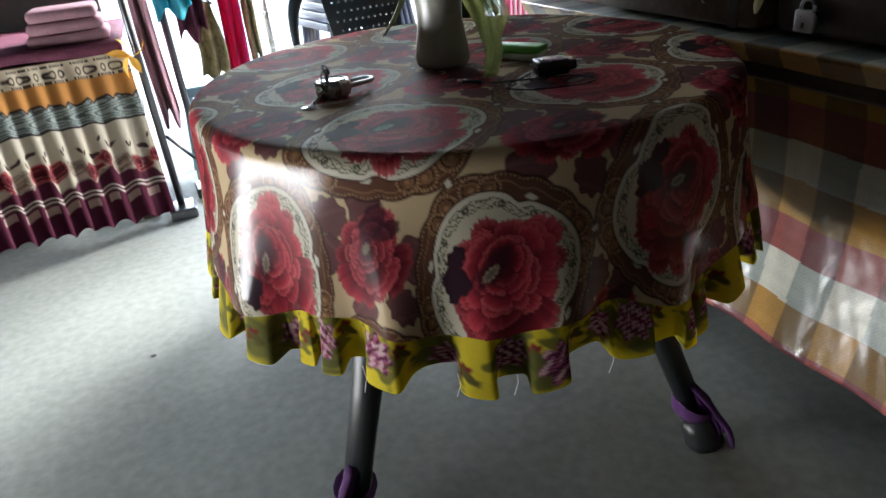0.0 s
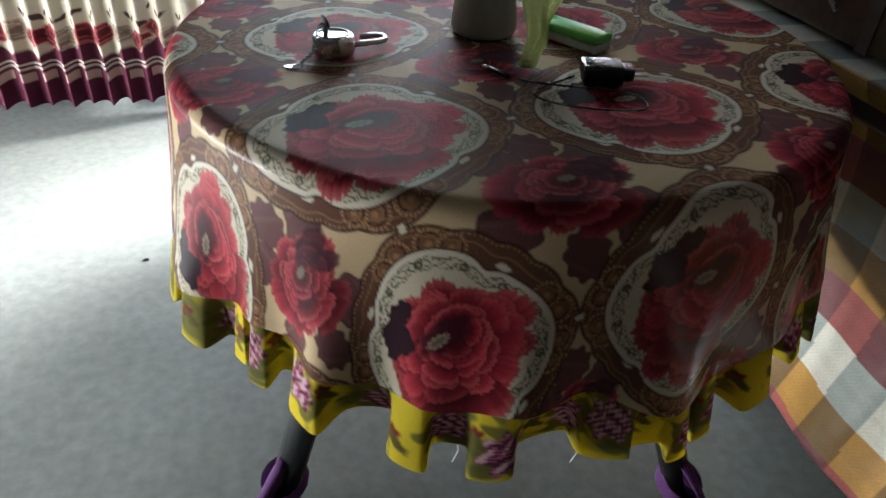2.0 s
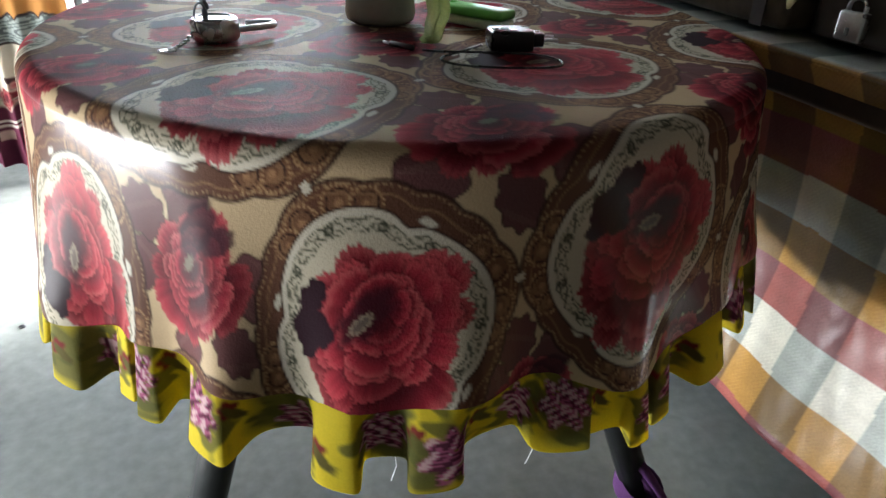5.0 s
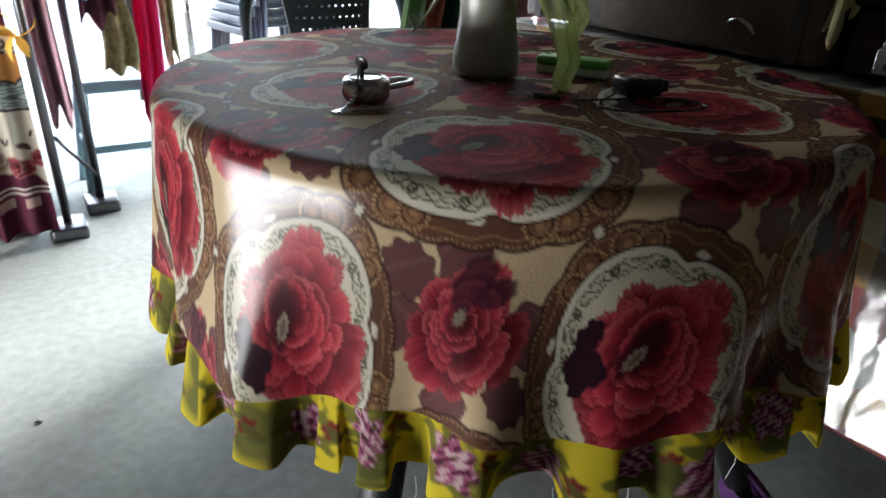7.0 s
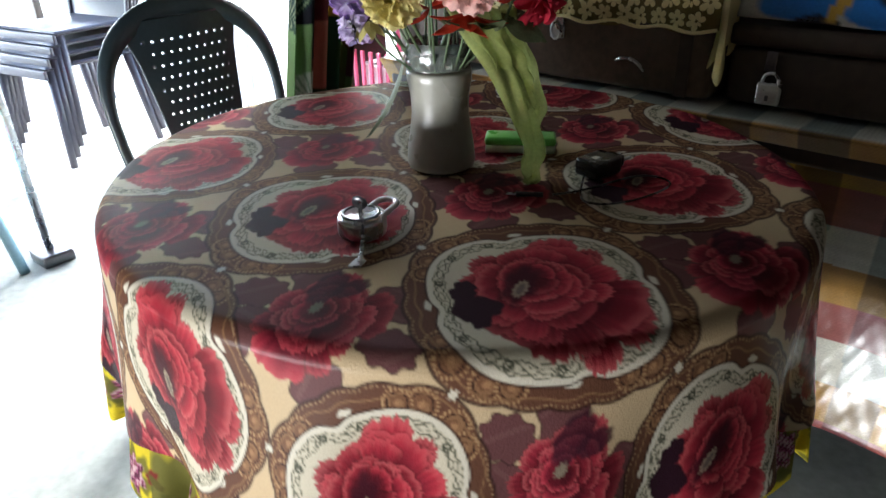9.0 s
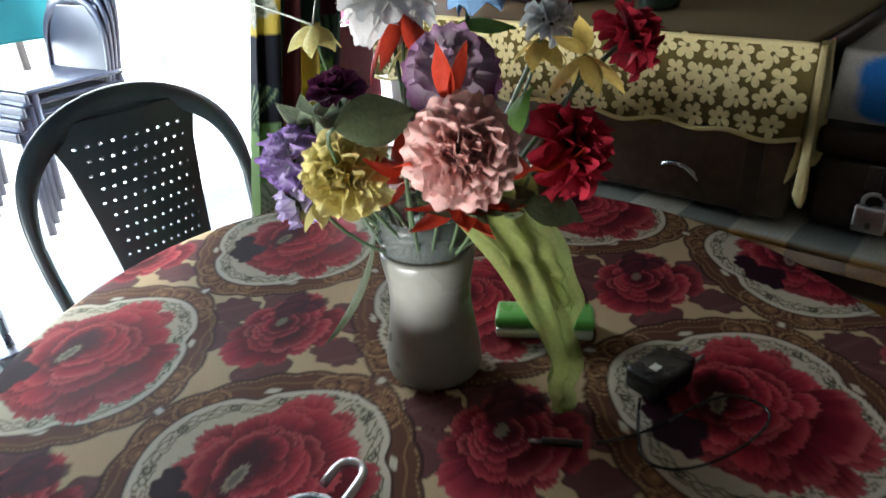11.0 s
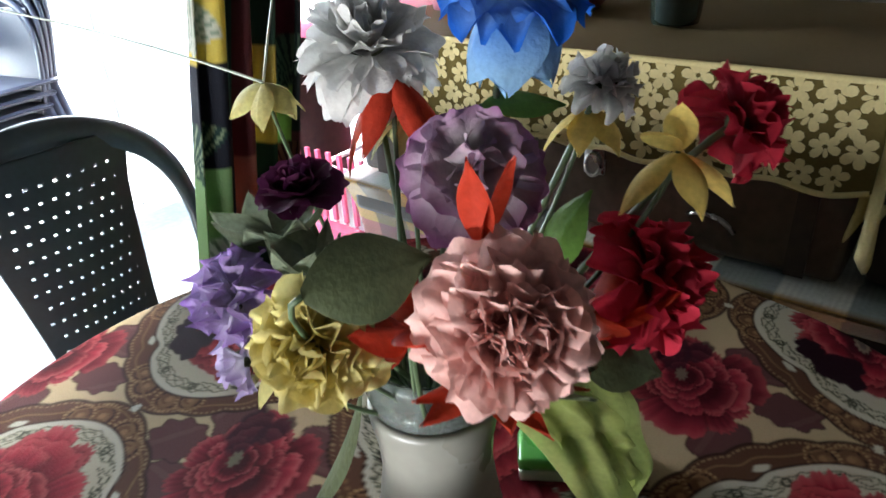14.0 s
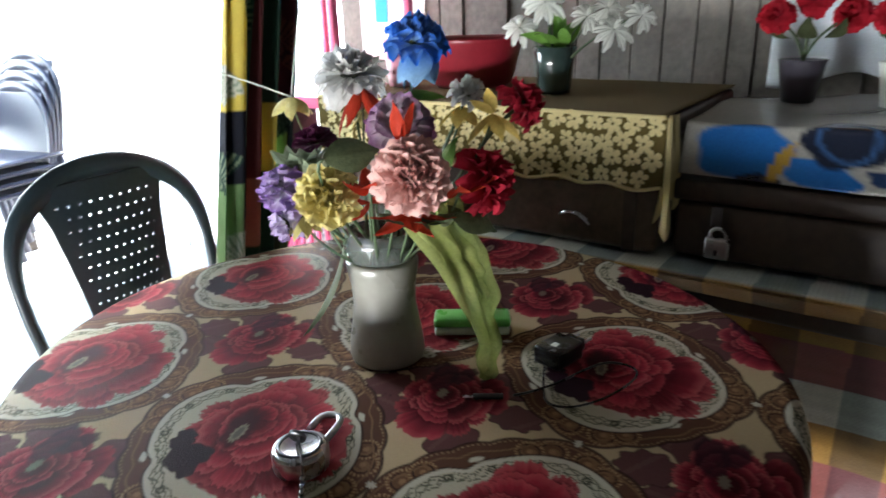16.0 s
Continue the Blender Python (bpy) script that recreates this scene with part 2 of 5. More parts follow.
def lay(c, mask, color):
    """Lay a colour over a print where mask is 1."""
    m = np.clip(mask, 0, 1)[..., None]
    return c * (1 - m) + np.asarray(color) * m


def soft(d, w):
    return np.clip(0.5 - d / w, 0, 1)


# ---- the place ----
def slab(name, *b, material, label="", category="", bevel=0.0):
    ob = part(name, box(*b, bevel=bevel), material, smooth=False)
    return tagged(ob, label, category, kind="structure")


slab("ground", -60, -60, -0.12, 60, 60, -0.02, material=M_GROUND, label="pale bare yard outside the room", category="ground")
slab("floor", -2.3, -2.1, -0.1, 1.9, 2.7, 0.0, material=M_FLOOR, label="smooth grey cement floor with faint stains", category="floor")
# unseen ceiling and walls close the room and hold back bounce
slab("ceiling", -2.3, -2.2, 2.4, 2.0, 2.75, 2.46, material=M_ROOF, label="unseen dark ceiling that closes the room", category="ceiling")
slab("wall_south", -2.3, -2.2, 0, 1.5, -2.1, 2.4, material=M_DARKWALL, label="unseen dark wall that closes the room behind the table", category="wall")
# unseen west wall, with a low slot made up for the added lamp
west = slab("wall_west", -2.3, -2.1, 0.4, -2.2, 2.6, 2.4, material=M_DARKWALL, label="unseen dark wall with a low slot added for a lamp", category="wall")
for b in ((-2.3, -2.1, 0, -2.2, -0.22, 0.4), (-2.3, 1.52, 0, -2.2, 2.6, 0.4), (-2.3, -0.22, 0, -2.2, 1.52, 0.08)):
    part("wall_panel", box(*b), M_DARKWALL, west, smooth=False)
north = slab("wall_north", -2.3, 2.6, 0, -0.42, 2.7, 2.4, material=M_DARKWALL, label="dark wall beside the wide doorway, with unseen lintels added", category="wall")
# lintels out of view, added to block high light from the openings
for b in ((-0.42, 2.6, UNSEEN_LINTEL, 2.0, 2.7, 2.4), (1.9, 1.45, UNSEEN_LINTEL, 2.0, 2.6, 2.4), (1.5, 1.35, UNSEEN_LINTEL, 1.9, 1.45, 2.4)):
    part("wall_panel", box(*b), M_DARKWALL, north, smooth=False)
wall_e = slab("wall_east", 1.43, -2.1, 0, 1.5, 1.45, 2.4, material=M_WALL, label="weathered grey-brown wall of upright boards", category="wall")
# emissive panel added beyond the yard: whitens the doorway view and lights the room
glow = bpy.data.materials.new("glowing_backdrop")
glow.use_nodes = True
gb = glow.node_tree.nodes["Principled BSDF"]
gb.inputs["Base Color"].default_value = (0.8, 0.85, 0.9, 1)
gb.inputs["Emission Color"].default_value, gb.inputs["Emission Strength"].default_value = (0.9, 0.97, 1.0, 1), BACKDROP_GLOW
slab("backdrop", -14, 13, -0.02, 22, 13.1, 9, material=glow, label="glowing pale panel standing in for the bright outdoors", category="backdrop")


ROWS = (0.69, 0.595, 0.517, 0.440, 0.362, 0.292, 0.208, 0.135, 0.04)


def checker_print(U, H, top):
    """Madras check: bands by height H, columns along U, and squares on the flat top."""
    pale = np.array([(0.40, 0.215, 0.05), (0.30, 0.085, 0.075), (0.62, 0.61, 0.53)])
    dark = np.array([(0.165, 0.095, 0.03), (0.15, 0.045, 0.05), (0.30, 0.335, 0.31)])
    k = np.clip(np.searchsorted(-np.array(ROWS), -H, side="right") - 1, 0, 20) % 3
    k = np.where(top, 2, k)
    col = np.floor(U / 0.078 + 0.3).astype(int) % 2
    c = np.where((col == 1)[..., None], dark[k], pale[k])
    cross = 1 + 0.10 * np.sin(U * 900) * np.sin(H * 800)
    slub = 1 + 0.07 * wob(U * 160, H * 9, 21) + 0.06 * wob(U * 8, H * 170, 22)
    return np.clip(c * (cross * slub)[..., None], 0, 1)


def draped_stand():
    t = thing("draped_stand", "low stand under a checked cotton spread", "stand")
    part("board", box(0.77, -1.1, 0.62, 1.4, 0.95, 0.682, bevel=0.01), M_TRUNK2, t)
    for x, y in ((0.93, -1.02), (1.36, -1.02), (0.93, 0.9), (1.36, 0.9)):
        part("leg", box(x - 0.025, y - 0.025, 0, x + 0.025, y + 0.025, 0.62, bevel=0.004), M_TRUNK2, t)


def checked_spread():
    t = thing("checked_spread", "checked cotton spread in mustard, maroon and white under clear film", "cloth")
    y = np.linspace(-1.15, 0.965, 560)
    s = np.concatenate([np.linspace(-0.58, 0, 50), np.linspace(0.003, 0.585, 210)])
    S, Y = np.meshgrid(s, y, indexing="ij")
    down = np.clip(S, 0, None)
    k = np.clip(down / 0.35, 0, 1)
    fold = 0.006 * wob(Y * 9, down * 2.0, 3) + 0.006 * np.sin(Y * 19 + 1.2 * np.sin(Y * 5))
    crinkle = 0.0005 * wob(Y * 60, down * 45, 12) + 0.00025 * wob(Y * 140, down * 120, 13)
    belly = 0.065 * np.clip((down - 0.30) / 0.28, 0, 1) ** 1.3
    X = np.where(S < 0, 0.748 - S, 0.748 + 0.068 * (1 - np.exp(-down / 0.08)) + fold * k ** 1.3 - belly + crinkle * k)
    Z = np.where(S < 0, 0.688 + 0.002 * wob(Y * 9, S * 20, 5), 0.688 - 0.004 * (1 - np.exp(-down / 0.01)) - down * 0.97)
    col = checker_print(Y + 0.008 * wob(S * 6, Y * 4, 9), Z + 0.006 * wob(Y * 7, S * 3, 8), S < 0)
    thicken(sheet("top_panel", X[:51], Y[:51], Z[:51], CHECK, col[:51], t), 0.003)
    for a, b in ((0, 200), (199, 380), (379, 560)):
        thicken(sheet("hanging_panel", X[50:, a:b], Y[50:, a:b], Z[50:, a:b], CHECK, col[50:, a:b], t), 0.003)


# ---- tablecloth print ----
A0, E1, E2 = np.array((0.03, 0.018)), np.array((0.325, 0.035)), np.array((-0.01, 0.314))
TABLE, TOP = np.array((0.262, 0.335)), 0.70


def rim(th):
    """The slightly oval table top's radius at an angle."""
    a, b = 0.458, 0.484
    return a * b / np.sqrt((b * np.cos(th)) ** 2 + (a * np.sin(th)) ** 2)




def bloom(c, p, q, x, y, R, seed, colors, petals=(9, 8, 7, 6, 5), squash=1.0, turn=0.0):
    """A full-blown peony with ragged petals, drawn ring by ring from the outside."""
    deep, mid, light = (np.array(k) for k in colors)
    rs = np.random.RandomState(seed)
    dx, dy = p - x, (q - y) / squash
    rad, ang = np.hypot(dx, dy), np.arctan2(dy, dx) + turn
    for k, n in enumerate(petals):
        Rk = R * (1 - k * (0.9 / (len(petals) + 0.6)))
        ox, oy = 0.018 * R * k, 0.052 * R * k
        d2, a2 = np.hypot(dx - ox, dy - oy), np.arctan2(dy - oy, dx - ox) + rs.uniform(0, 6) + 0.25 * np.sin(3 * ang + k)
        u = (a2 * n / 6.28319) % 1.0
        idx = np.floor(a2 * n / 6.28319).astype(int) % n
        size = rs.uniform(0.74, 1.1, n)[idx]
        shade = rs.uniform(0.55, 1.25, n)[idx]
        edge = Rk * size * (0.80 + 0.2 * np.sqrt(np.clip(1 - (2 * u - 1) ** 2, 0, 1))) * (1 + 0.02 * np.sin(a2 * n * 5) + 0.015 * np.sin(a2 * n * 9))
        t = np.clip(d2 / edge, 0, 1)
        f = np.clip((t - 0.62) / 0.36, 0, 1)
        ridge = 0.9 + 0.1 * np.sin(a2 * n * 4 + k)
        tone = (deep * (1 - f[..., None]) + mid * f[..., None]) * (shade * ridge)[..., None]
        rim = np.clip((t - 0.86) / 0.12, 0, 1) * rs.uniform(0.3, 1.0, n)[idx]
        tone = tone * (1 - 0.6 * rim[..., None]) + light * 0.6 * rim[..., None]
        seam = np.clip(1 - np.minimum(u, 1 - u) * 14, 0, 1) * (t > 0.45)
        tone = tone * (1 - 0.55 * seam[..., None])
        c = c * (1 - soft(d2 - edge, 0.006)[..., None]) + tone * soft(d2 - edge, 0.006)[..., None]
        c = c * (1 - 0.45 * (np.clip(1 - np.abs(d2 - edge) / 0.007, 0, 1) * (d2 > edge))[..., None] * (k > 0))
    return c


def blob(p, q, x, y, a, b, turn, wave=0.06, n=7):
    ca, sa = math.cos(turn), math.sin(turn)
    u, v = (p - x) * ca + (q - y) * sa, -(p - x) * sa + (q - y) * ca
    ang = np.arctan2(v / b, u / a)
    return np.hypot(u / a, v / b) - 1 - wave * np.sin(n * ang)


CREAM, BROWN, DARK, TAN, WHITE = (0.5, 0.375, 0.225), (0.105, 0.045, 0.026), (0.03, 0.012, 0.01), (0.23, 0.125, 0.06), (0.56, 0.52, 0.42)


def rose_print(X, Y):
    """Medallions with peonies, scrolled borders and loose roses on cream, on a skew lattice."""
    inv = np.linalg.inv(np.stack([E1, E2], 1))
    P = inv[0, 0] * (X - A0[0]) + inv[0, 1] * (Y - A0[1])
    Q = inv[1, 0] * (X - A0[0]) + inv[1, 1] * (Y - A0[1])
    P, Q = P + 0.008 * wob(Q * 3, P * 3, 2), Q + 0.008 * wob(P * 3, Q * 3, 4)
    c = np.broadcast_to(np.array(CREAM), P.shape + (3,)).copy()
    # between the medallions: leaves and a loose rose
    p, q = (P % 1.0) - 0.5, (Q % 1.0) - 0.5
    mauve, mauve2 = (0.115, 0.045, 0.045), (0.16, 0.075, 0.07)
    for x, y, a, b, tn in ((-0.21, -0.13, 0.14, 0.095, 0.6), (0.2, -0.16, 0.14, 0.1, 2.4), (0.17, 0.19, 0.15, 0.085, 0.7), (-0.16, 0.2, 0.13, 0.09, 2.3), (0.02, -0.26, 0.07, 0.1, 0.1), (-0.01, 0.27, 0.08, 0.1, 0.2)):
        d = blob(p, q, x, y, a, b, tn, 0.09, 9)
        c = lay(c, soft(d, 0.05), mauve)
        vein = np.abs(np.sin(26 * (p * math.cos(tn + 0.8) + q * math.sin(tn + 0.8)))) < 0.25
        c = lay(c, soft(d + 0.12, 0.05) * vein * 0.5, mauve2)
        c = lay(c, np.clip(1 - np.abs(d) * 18, 0, 1) * 0.8, DARK)
    red = ((0.10, 0.006, 0.014), (0.36, 0.03, 0.048), (0.5, 0.12, 0.12))
    c = bloom(c, p, q, 0.0, 0.0, 0.24, 5, red, (8, 7, 6, 5, 4), 0.86)
    for x, y, a, b, tn in ((0.13, 0.10, 0.1, 0.055, 0.2), (0.17, 0.03, 0.07, 0.04, -0.3)):
        c = lay(c, soft(blob(p, q, x, y, a, b, tn), 0.2) * 0.85, (0.035, 0.008, 0.016))
    c = lay(c, soft(blob(p, q, 0.03, 0.05, 0.03, 0.018, 0.2, 0.15, 9), 0.3), (0.16, 0.13, 0.09))
    # medallions
    p, q = ((P + 0.5) % 1.0) - 0.5, ((Q + 0.5) % 1.0) - 0.5
    rad, ang = np.hypot(p, q), np.arctan2(q, p)
    notch = sum(np.exp(-((((ang - radians(a) + math.pi) % (2 * math.pi)) - math.pi) / 0.11) ** 2) for a in (52, 140, -42, -128))
    out = 0.385 * (1 + 0.05 * np.cos(4 * ang + 0.1) * (1 - notch) + 0.018 * np.cos(3 * ang + 1) - 0.10 * notch)
    rho = rad / out
    ring = 0.50 - 0.058 * np.abs(np.sin(2 * ang)) ** 0.8 + 0.012 * np.abs(np.sin(10 * ang))
    d = rad - ring
    c = lay(c, soft(d, 0.012), BROWN)
    # scroll lobes with beaded rims at the four sides
    for k in range(4):
        for s in (-1, 1):
            for off, rr, rs_ in ((0.115, 0.425, 0.055), (0.255, 0.405, 0.05)):
                th = k * math.pi / 2 + s * off * 1.25
                x, y = rr * math.cos(th), rr * math.sin(th)
                dd, aa = np.hypot(p - x, q - y), np.arctan2(q - y, p - x)
                m = dd / rs_
                c = lay(c, soft(m - 1.02, 0.1), (0.15, 0.07, 0.035))
                c = lay(c, soft(np.abs(m - 0.92) - 0.1, 0.06) * (np.sin(aa * 22) > -0.1), (0.36, 0.22, 0.11))
                c = lay(c, soft(np.abs(m - 0.68) - 0.05, 0.06), DARK)
                spir = np.sin(aa + m * 9 * s)
                c = lay(c, soft(m - 0.62, 0.06) * (spir > 0.2) * 0.8, TAN)
                c = lay(c, soft(m - 0.22, 0.1), (0.3, 0.16, 0.08))
    c = lay(c, np.clip(1 - np.abs(d + 0.012) / 0.006, 0, 1) * (np.sin(ang * 150) > -0.2), (0.30, 0.19, 0.1))
    c = lay(c, np.clip(1 - np.abs(d) / 0.008, 0, 1), DARK)
    sw = np.abs(rad - out * 1.13 - 0.012 * np.sin(8 * ang + 0.6)) / 0.006
    c = lay(c, np.clip(1 - sw, 0, 1), TAN)
    for k in range(4):
        th = k * math.pi / 2
        c = lay(c, soft(blob(p, q, 0.5 * math.cos(th), 0.5 * math.sin(th), 0.017, 0.013, th, 0.2, 8), 0.3), WHITE)
        th += math.pi / 4
        c = lay(c, soft(blob(p, q, 0.372 * math.cos(th), 0.372 * math.sin(th), 0.012, 0.026, th, 0.1, 4), 0.4), WHITE)
    # white trellis band
    c = lay(c, soft(rho - 1.0, 0.02), WHITE)
    c = lay(c, soft(rho - 0.945, 0.012), (0.5, 0.45, 0.34))
    line = (0.05, 0.055, 0.035)
    for amp, ph, mid in ((0.03, 0.0, 0.885), (0.03, math.pi, 0.885), (0.012, 1.2, 0.93), (0.012, 2.6, 0.84)):
        wave = mid + amp * np.sin(ang * 26 + ph) + 0.006 * np.sin(ang * 61 + ph)
        c = lay(c, np.clip(1.4 - np.abs(rho - wave) / 0.007, 0, 1) * 0.85, line)
    ros = np.hypot((rho - 0.885) * 0.385, (((ang * 14 / 6.28319) % 1) - 0.5) * 0.155)
    c = lay(c, np.clip(1.3 - np.abs(ros - 0.012) / 0.005, 0, 1), line)
    c = lay(c, soft(ros - 0.004, 0.003), line)
    c = lay(c, np.clip(1 - np.abs(rho - 1.01) / 0.016, 0, 1), DARK)
    red2 = ((0.12, 0.006, 0.014), (0.38, 0.026, 0.042), (0.52, 0.12, 0.12))
    c = bloom(c, p, q, 0.02, -0.02, 0.352, 11, red2, (9, 9, 8, 7, 6, 5, 4), 0.92)
    # dark buds at the upper left, dark heart and stamens
    for x, y, a, b, tn in ((-0.215, 0.15, 0.062, 0.045, 0.9), (-0.15, 0.21, 0.04, 0.046, 0.2), (-0.115, 0.225, 0.034, 0.04, 0.0), (-0.23, 0.085, 0.05, 0.035, 0.5), (-0.17, 0.12, 0.05, 0.07, 0.3)):
        c = lay(c, soft(blob(p, q, x, y, a, b, tn, 0.08, 5), 0.12), (0.022, 0.006, 0.012))
    c = lay(c, soft(blob(p, q, 0.0, 0.085, 0.115, 0.055, 0.25, 0.12, 6), 0.5) * 0.92, (0.04, 0.004, 0.01))
    c = lay(c, soft(blob(p, q, -0.02, 0.07, 0.05, 0.022, 0.2, 0.12, 11), 0.2), (0.26, 0.2, 0.14))
    c = lay(c, soft(blob(p, q, -0.02, 0.07, 0.035, 0.012, 0.2, 0.1, 9), 0.3), (0.13, 0.1, 0.08))
    return np.clip(c, 0, 1)


def drape_shape(th, s):
    """Radius and height of the cloth at angle th, s metres out from the middle along the cloth."""
    over = s - rim(th)
    bendr = 0.022
    arc = bendr * math.pi / 2
    phi = np.clip(over / bendr, 0, math.pi / 2)
    down = np.clip(over - arc, 0, None)
    r = np.minimum(s, rim(th)) + bendr * np.sin(phi)
    z = TOP + 0.004 - bendr * (1 - np.cos(phi)) - down * 0.985
    k = np.clip(down / 0.22, 0, 1)
    f = 0.012 * np.sin(th * 13 + 1.1 * np.sin(th * 4 + 1)) + 0.010 * np.sin(th * 22 + 2 * np.sin(th * 3)) + 0.008 * np.sin(th * 7 + 2)
    return r + 0.10 * down + k ** 1.9 * (f + 0.002), z


def tablecloth():
    t = thing("tablecloth", "cream tablecloth printed with red peonies and brown medallions, yellow ruffle", "tablecloth")
    nth = 1500
    th = np.linspace(0, 2 * math.pi, nth, endpoint=False)
    hem = 0.262
    s = np.concatenate([np.linspace(0.002, 0.16, 40, endpoint=False), np.linspace(0.16, 0.47 + hem, 260)])
    S, TH = np.meshgrid(s, th, indexing="ij")
    S = np.where(S < 0.47, S * rim(TH) / 0.47, rim(TH) + S - 0.47)
    HEM = hem + 0.012 * np.sin(TH * 9 + 1) + 0.008 * np.sin(TH * 4)
    S = np.where(S > rim(TH), rim(TH) + (S - rim(TH)) * HEM / hem, S)
    r, z = drape_shape(TH, S)
    X, Y = TABLE[0] + r * np.cos(TH), TABLE[1] + r * np.sin(TH)
    flatx, flaty = TABLE[0] + S * np.cos(TH), TABLE[1] + S * np.sin(TH)
    crease = 0.0015 * wob(flatx * 14, flaty * 14, 6)
    col = rose_print(flatx, flaty)
    # coat gloss mask: 0 on the flat top, 1 on the skirt
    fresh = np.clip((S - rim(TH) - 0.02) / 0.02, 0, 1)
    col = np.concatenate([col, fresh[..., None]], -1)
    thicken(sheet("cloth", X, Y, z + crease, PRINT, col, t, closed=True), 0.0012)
    # gathered frill
    u = np.linspace(0, 1, 46)
    nth2 = 1700
    th2 = np.linspace(0, 2 * math.pi, nth2, endpoint=False)
    U, T2 = np.meshgrid(u, th2, indexing="ij")
    h2 = hem + 0.012 * np.sin(T2 * 9 + 1) + 0.008 * np.sin(T2 * 4)
    r0, z0 = drape_shape(T2, rim(T2) + h2 - 0.006)
    ph = T2 * 34 + 1.7 * np.sin(T2 * 5) + 1.1 * np.sin(T2 * 11 + 2)
    amp = 0.003 + U ** 0.8 * (0.016 + 0.006 * np.sin(T2 * 6 + 1))
    length = 0.084 + 0.010 * np.sin(T2 * 15 + 2 * np.sin(T2 * 4)) + 0.005 * np.sin(ph)
    rr = r0 - 0.004 + amp * np.tanh(1.9 * np.sin(ph)) + 0.004 * U
    tt = T2 - U * 0.016 * np.sin(2 * ph)
    X, Y, Z = TABLE[0] + rr * np.cos(tt), TABLE[1] + rr * np.sin(tt), z0 - U * length
    a, b = T2 * 0.62 / 0.058, U * 0.1 / 0.058
    c = np.broadcast_to(np.array((0.72, 0.6, 0.04)), U.shape + (3,)).copy()
    c = lay(c, soft(blob((a * 0.5 + 0.3 * wob(T2 * 3, U, 2)) % 1, b * 0.5, 0.5, 0.5, 0.34, 0.5, 0.0, 0.2, 5), 0.5) * (np.sin(T2 * 23) > 0.0), (0.20, 0.19, 0.045))
    rs = np.random.RandomState(8)
    for i in range(42):
        cx = i * 2 * math.pi / 42 + rs.uniform(-0.05, 0.05)
        cy = rs.uniform(0.35, 0.75)
        dx, dy = ((T2 - cx + math.pi) % (2 * math.pi) - math.pi) * 0.62, (U - cy) * 0.1
        leafy = blob(dx, dy, 0, 0, 0.034, 0.04, 0, 0.25, 6) + 0.5 * wob(dx * 190, dy * 190, i)
        c = lay(c, soft(leafy, 0.3) * 0.85, (0.13, 0.135, 0.035))
        fl = blob(dx, dy, 0, 0, 0.023, 0.03, 0, 0.2, 7)
        pet = wob(dx * 420, dy * 420, 40 + i)
        c = lay(c, soft(fl, 0.2) * (pet > -0.25), (0.42, 0.12, 0.22))
        c = lay(c, soft(fl, 0.2) * (pet > 0.25), (0.66, 0.48, 0.5))
        c = lay(c, soft(fl, 0.2) * (pet < -0.3), (0.12, 0.03, 0.06))
        bx = blob(dx, dy, 0.038, -0.012, 0.01, 0.012, 0.4, 0.15, 5)
        c = lay(c, soft(bx, 0.4), (0.24, 0.04, 0.03))
        c = lay(c, soft(blob(dx, dy, 0.044, -0.004, 0.016, 0.006, 0.8), 0.4), (0.14, 0.12, 0.03))
    thicken(sheet("ruffle", X, Y, Z, FRILL, np.clip(c, 0, 1), t, "gathered yellow floral ruffle", closed=True), 0.001)
    rs = np.random.RandomState(3)
    for i in range(9):
        a = -0.35 - 2.6 * i / 9 + rs.uniform(-0.1, 0.1)
        x, y = TABLE[0] + 0.495 * math.cos(a), TABLE[1] + 0.51 * math.sin(a)
        bm = bmesh.new()
        tube(bm, [(x, y, 0.385), (x + 0.002, y, 0.362), (x - 0.003, y + 0.003, 0.348 - rs.uniform(0, 0.02))], 0.0006, 4)
        part("loose_thread", bm, M_WHITE, t)


def round_table():
    t = thing("round_table", "round plastic table with dark splayed legs under a printed cloth", "table")
    m = Matrix.Translation((TABLE[0], TABLE[1], 0))
    part("tabletop", lathe(bmesh.new(), [(0.001, 0.69), (0.435, 0.69), (0.45, 0.684), (0.454, 0.672), (0.449, 0.65), (0.43, 0.648), (0.001, 0.655)][::-1], 64, m), M_TOP, t)
    for k, a in enumerate((-57, -143, 33, 123)):
        ca, sa = math.cos(radians(a)), math.sin(radians(a))
        p = lambda r, z: (TABLE[0] + r * ca, TABLE[1] + r * sa, z)
        bm = bmesh.new()
        tube(bm, [p(0.27, 0.66), p(0.31, 0.5), p(0.40, 0.24), p(0.49, 0.035)], 0.034, 14, 0.026, flat=0.8)
        leg = part("leg", bm, M_LEG, t)
        bm = bmesh.new()
        tube(bm, [p(0.482, 0.055), p(0.492, 0.03), p(0.5, 0.012), p(0.503, 0.0)], 0.031, 14, 0.038)
        part("foot_cap", bm, M_LEG, leg)
        if k < 2:
            bm = bmesh.new()
            rs = random.Random(k)
            for j in range(5):
                o = rs.uniform(-0.03, 0.03)
                tube(bm, bend(p(0.47, 0.085 + 0.01 * j), p(0.53 + o, 0.075), p(0.535 + o, 0.008 + 0.008 * j), 8), 0.012, 6, 0.006, flat=0.5)
            bm2 = lathe(bm, [(0.036, -0.012), (0.041, 0.0), (0.036, 0.014)], 14, Matrix.Translation(p(0.474, 0.08)) @ Matrix.Rotation(0.35, 4, Vector((-sa, ca, 0))))
            part("rag", bm2, M_VIOLETTIE, leg, "purple rag tied round the foot")


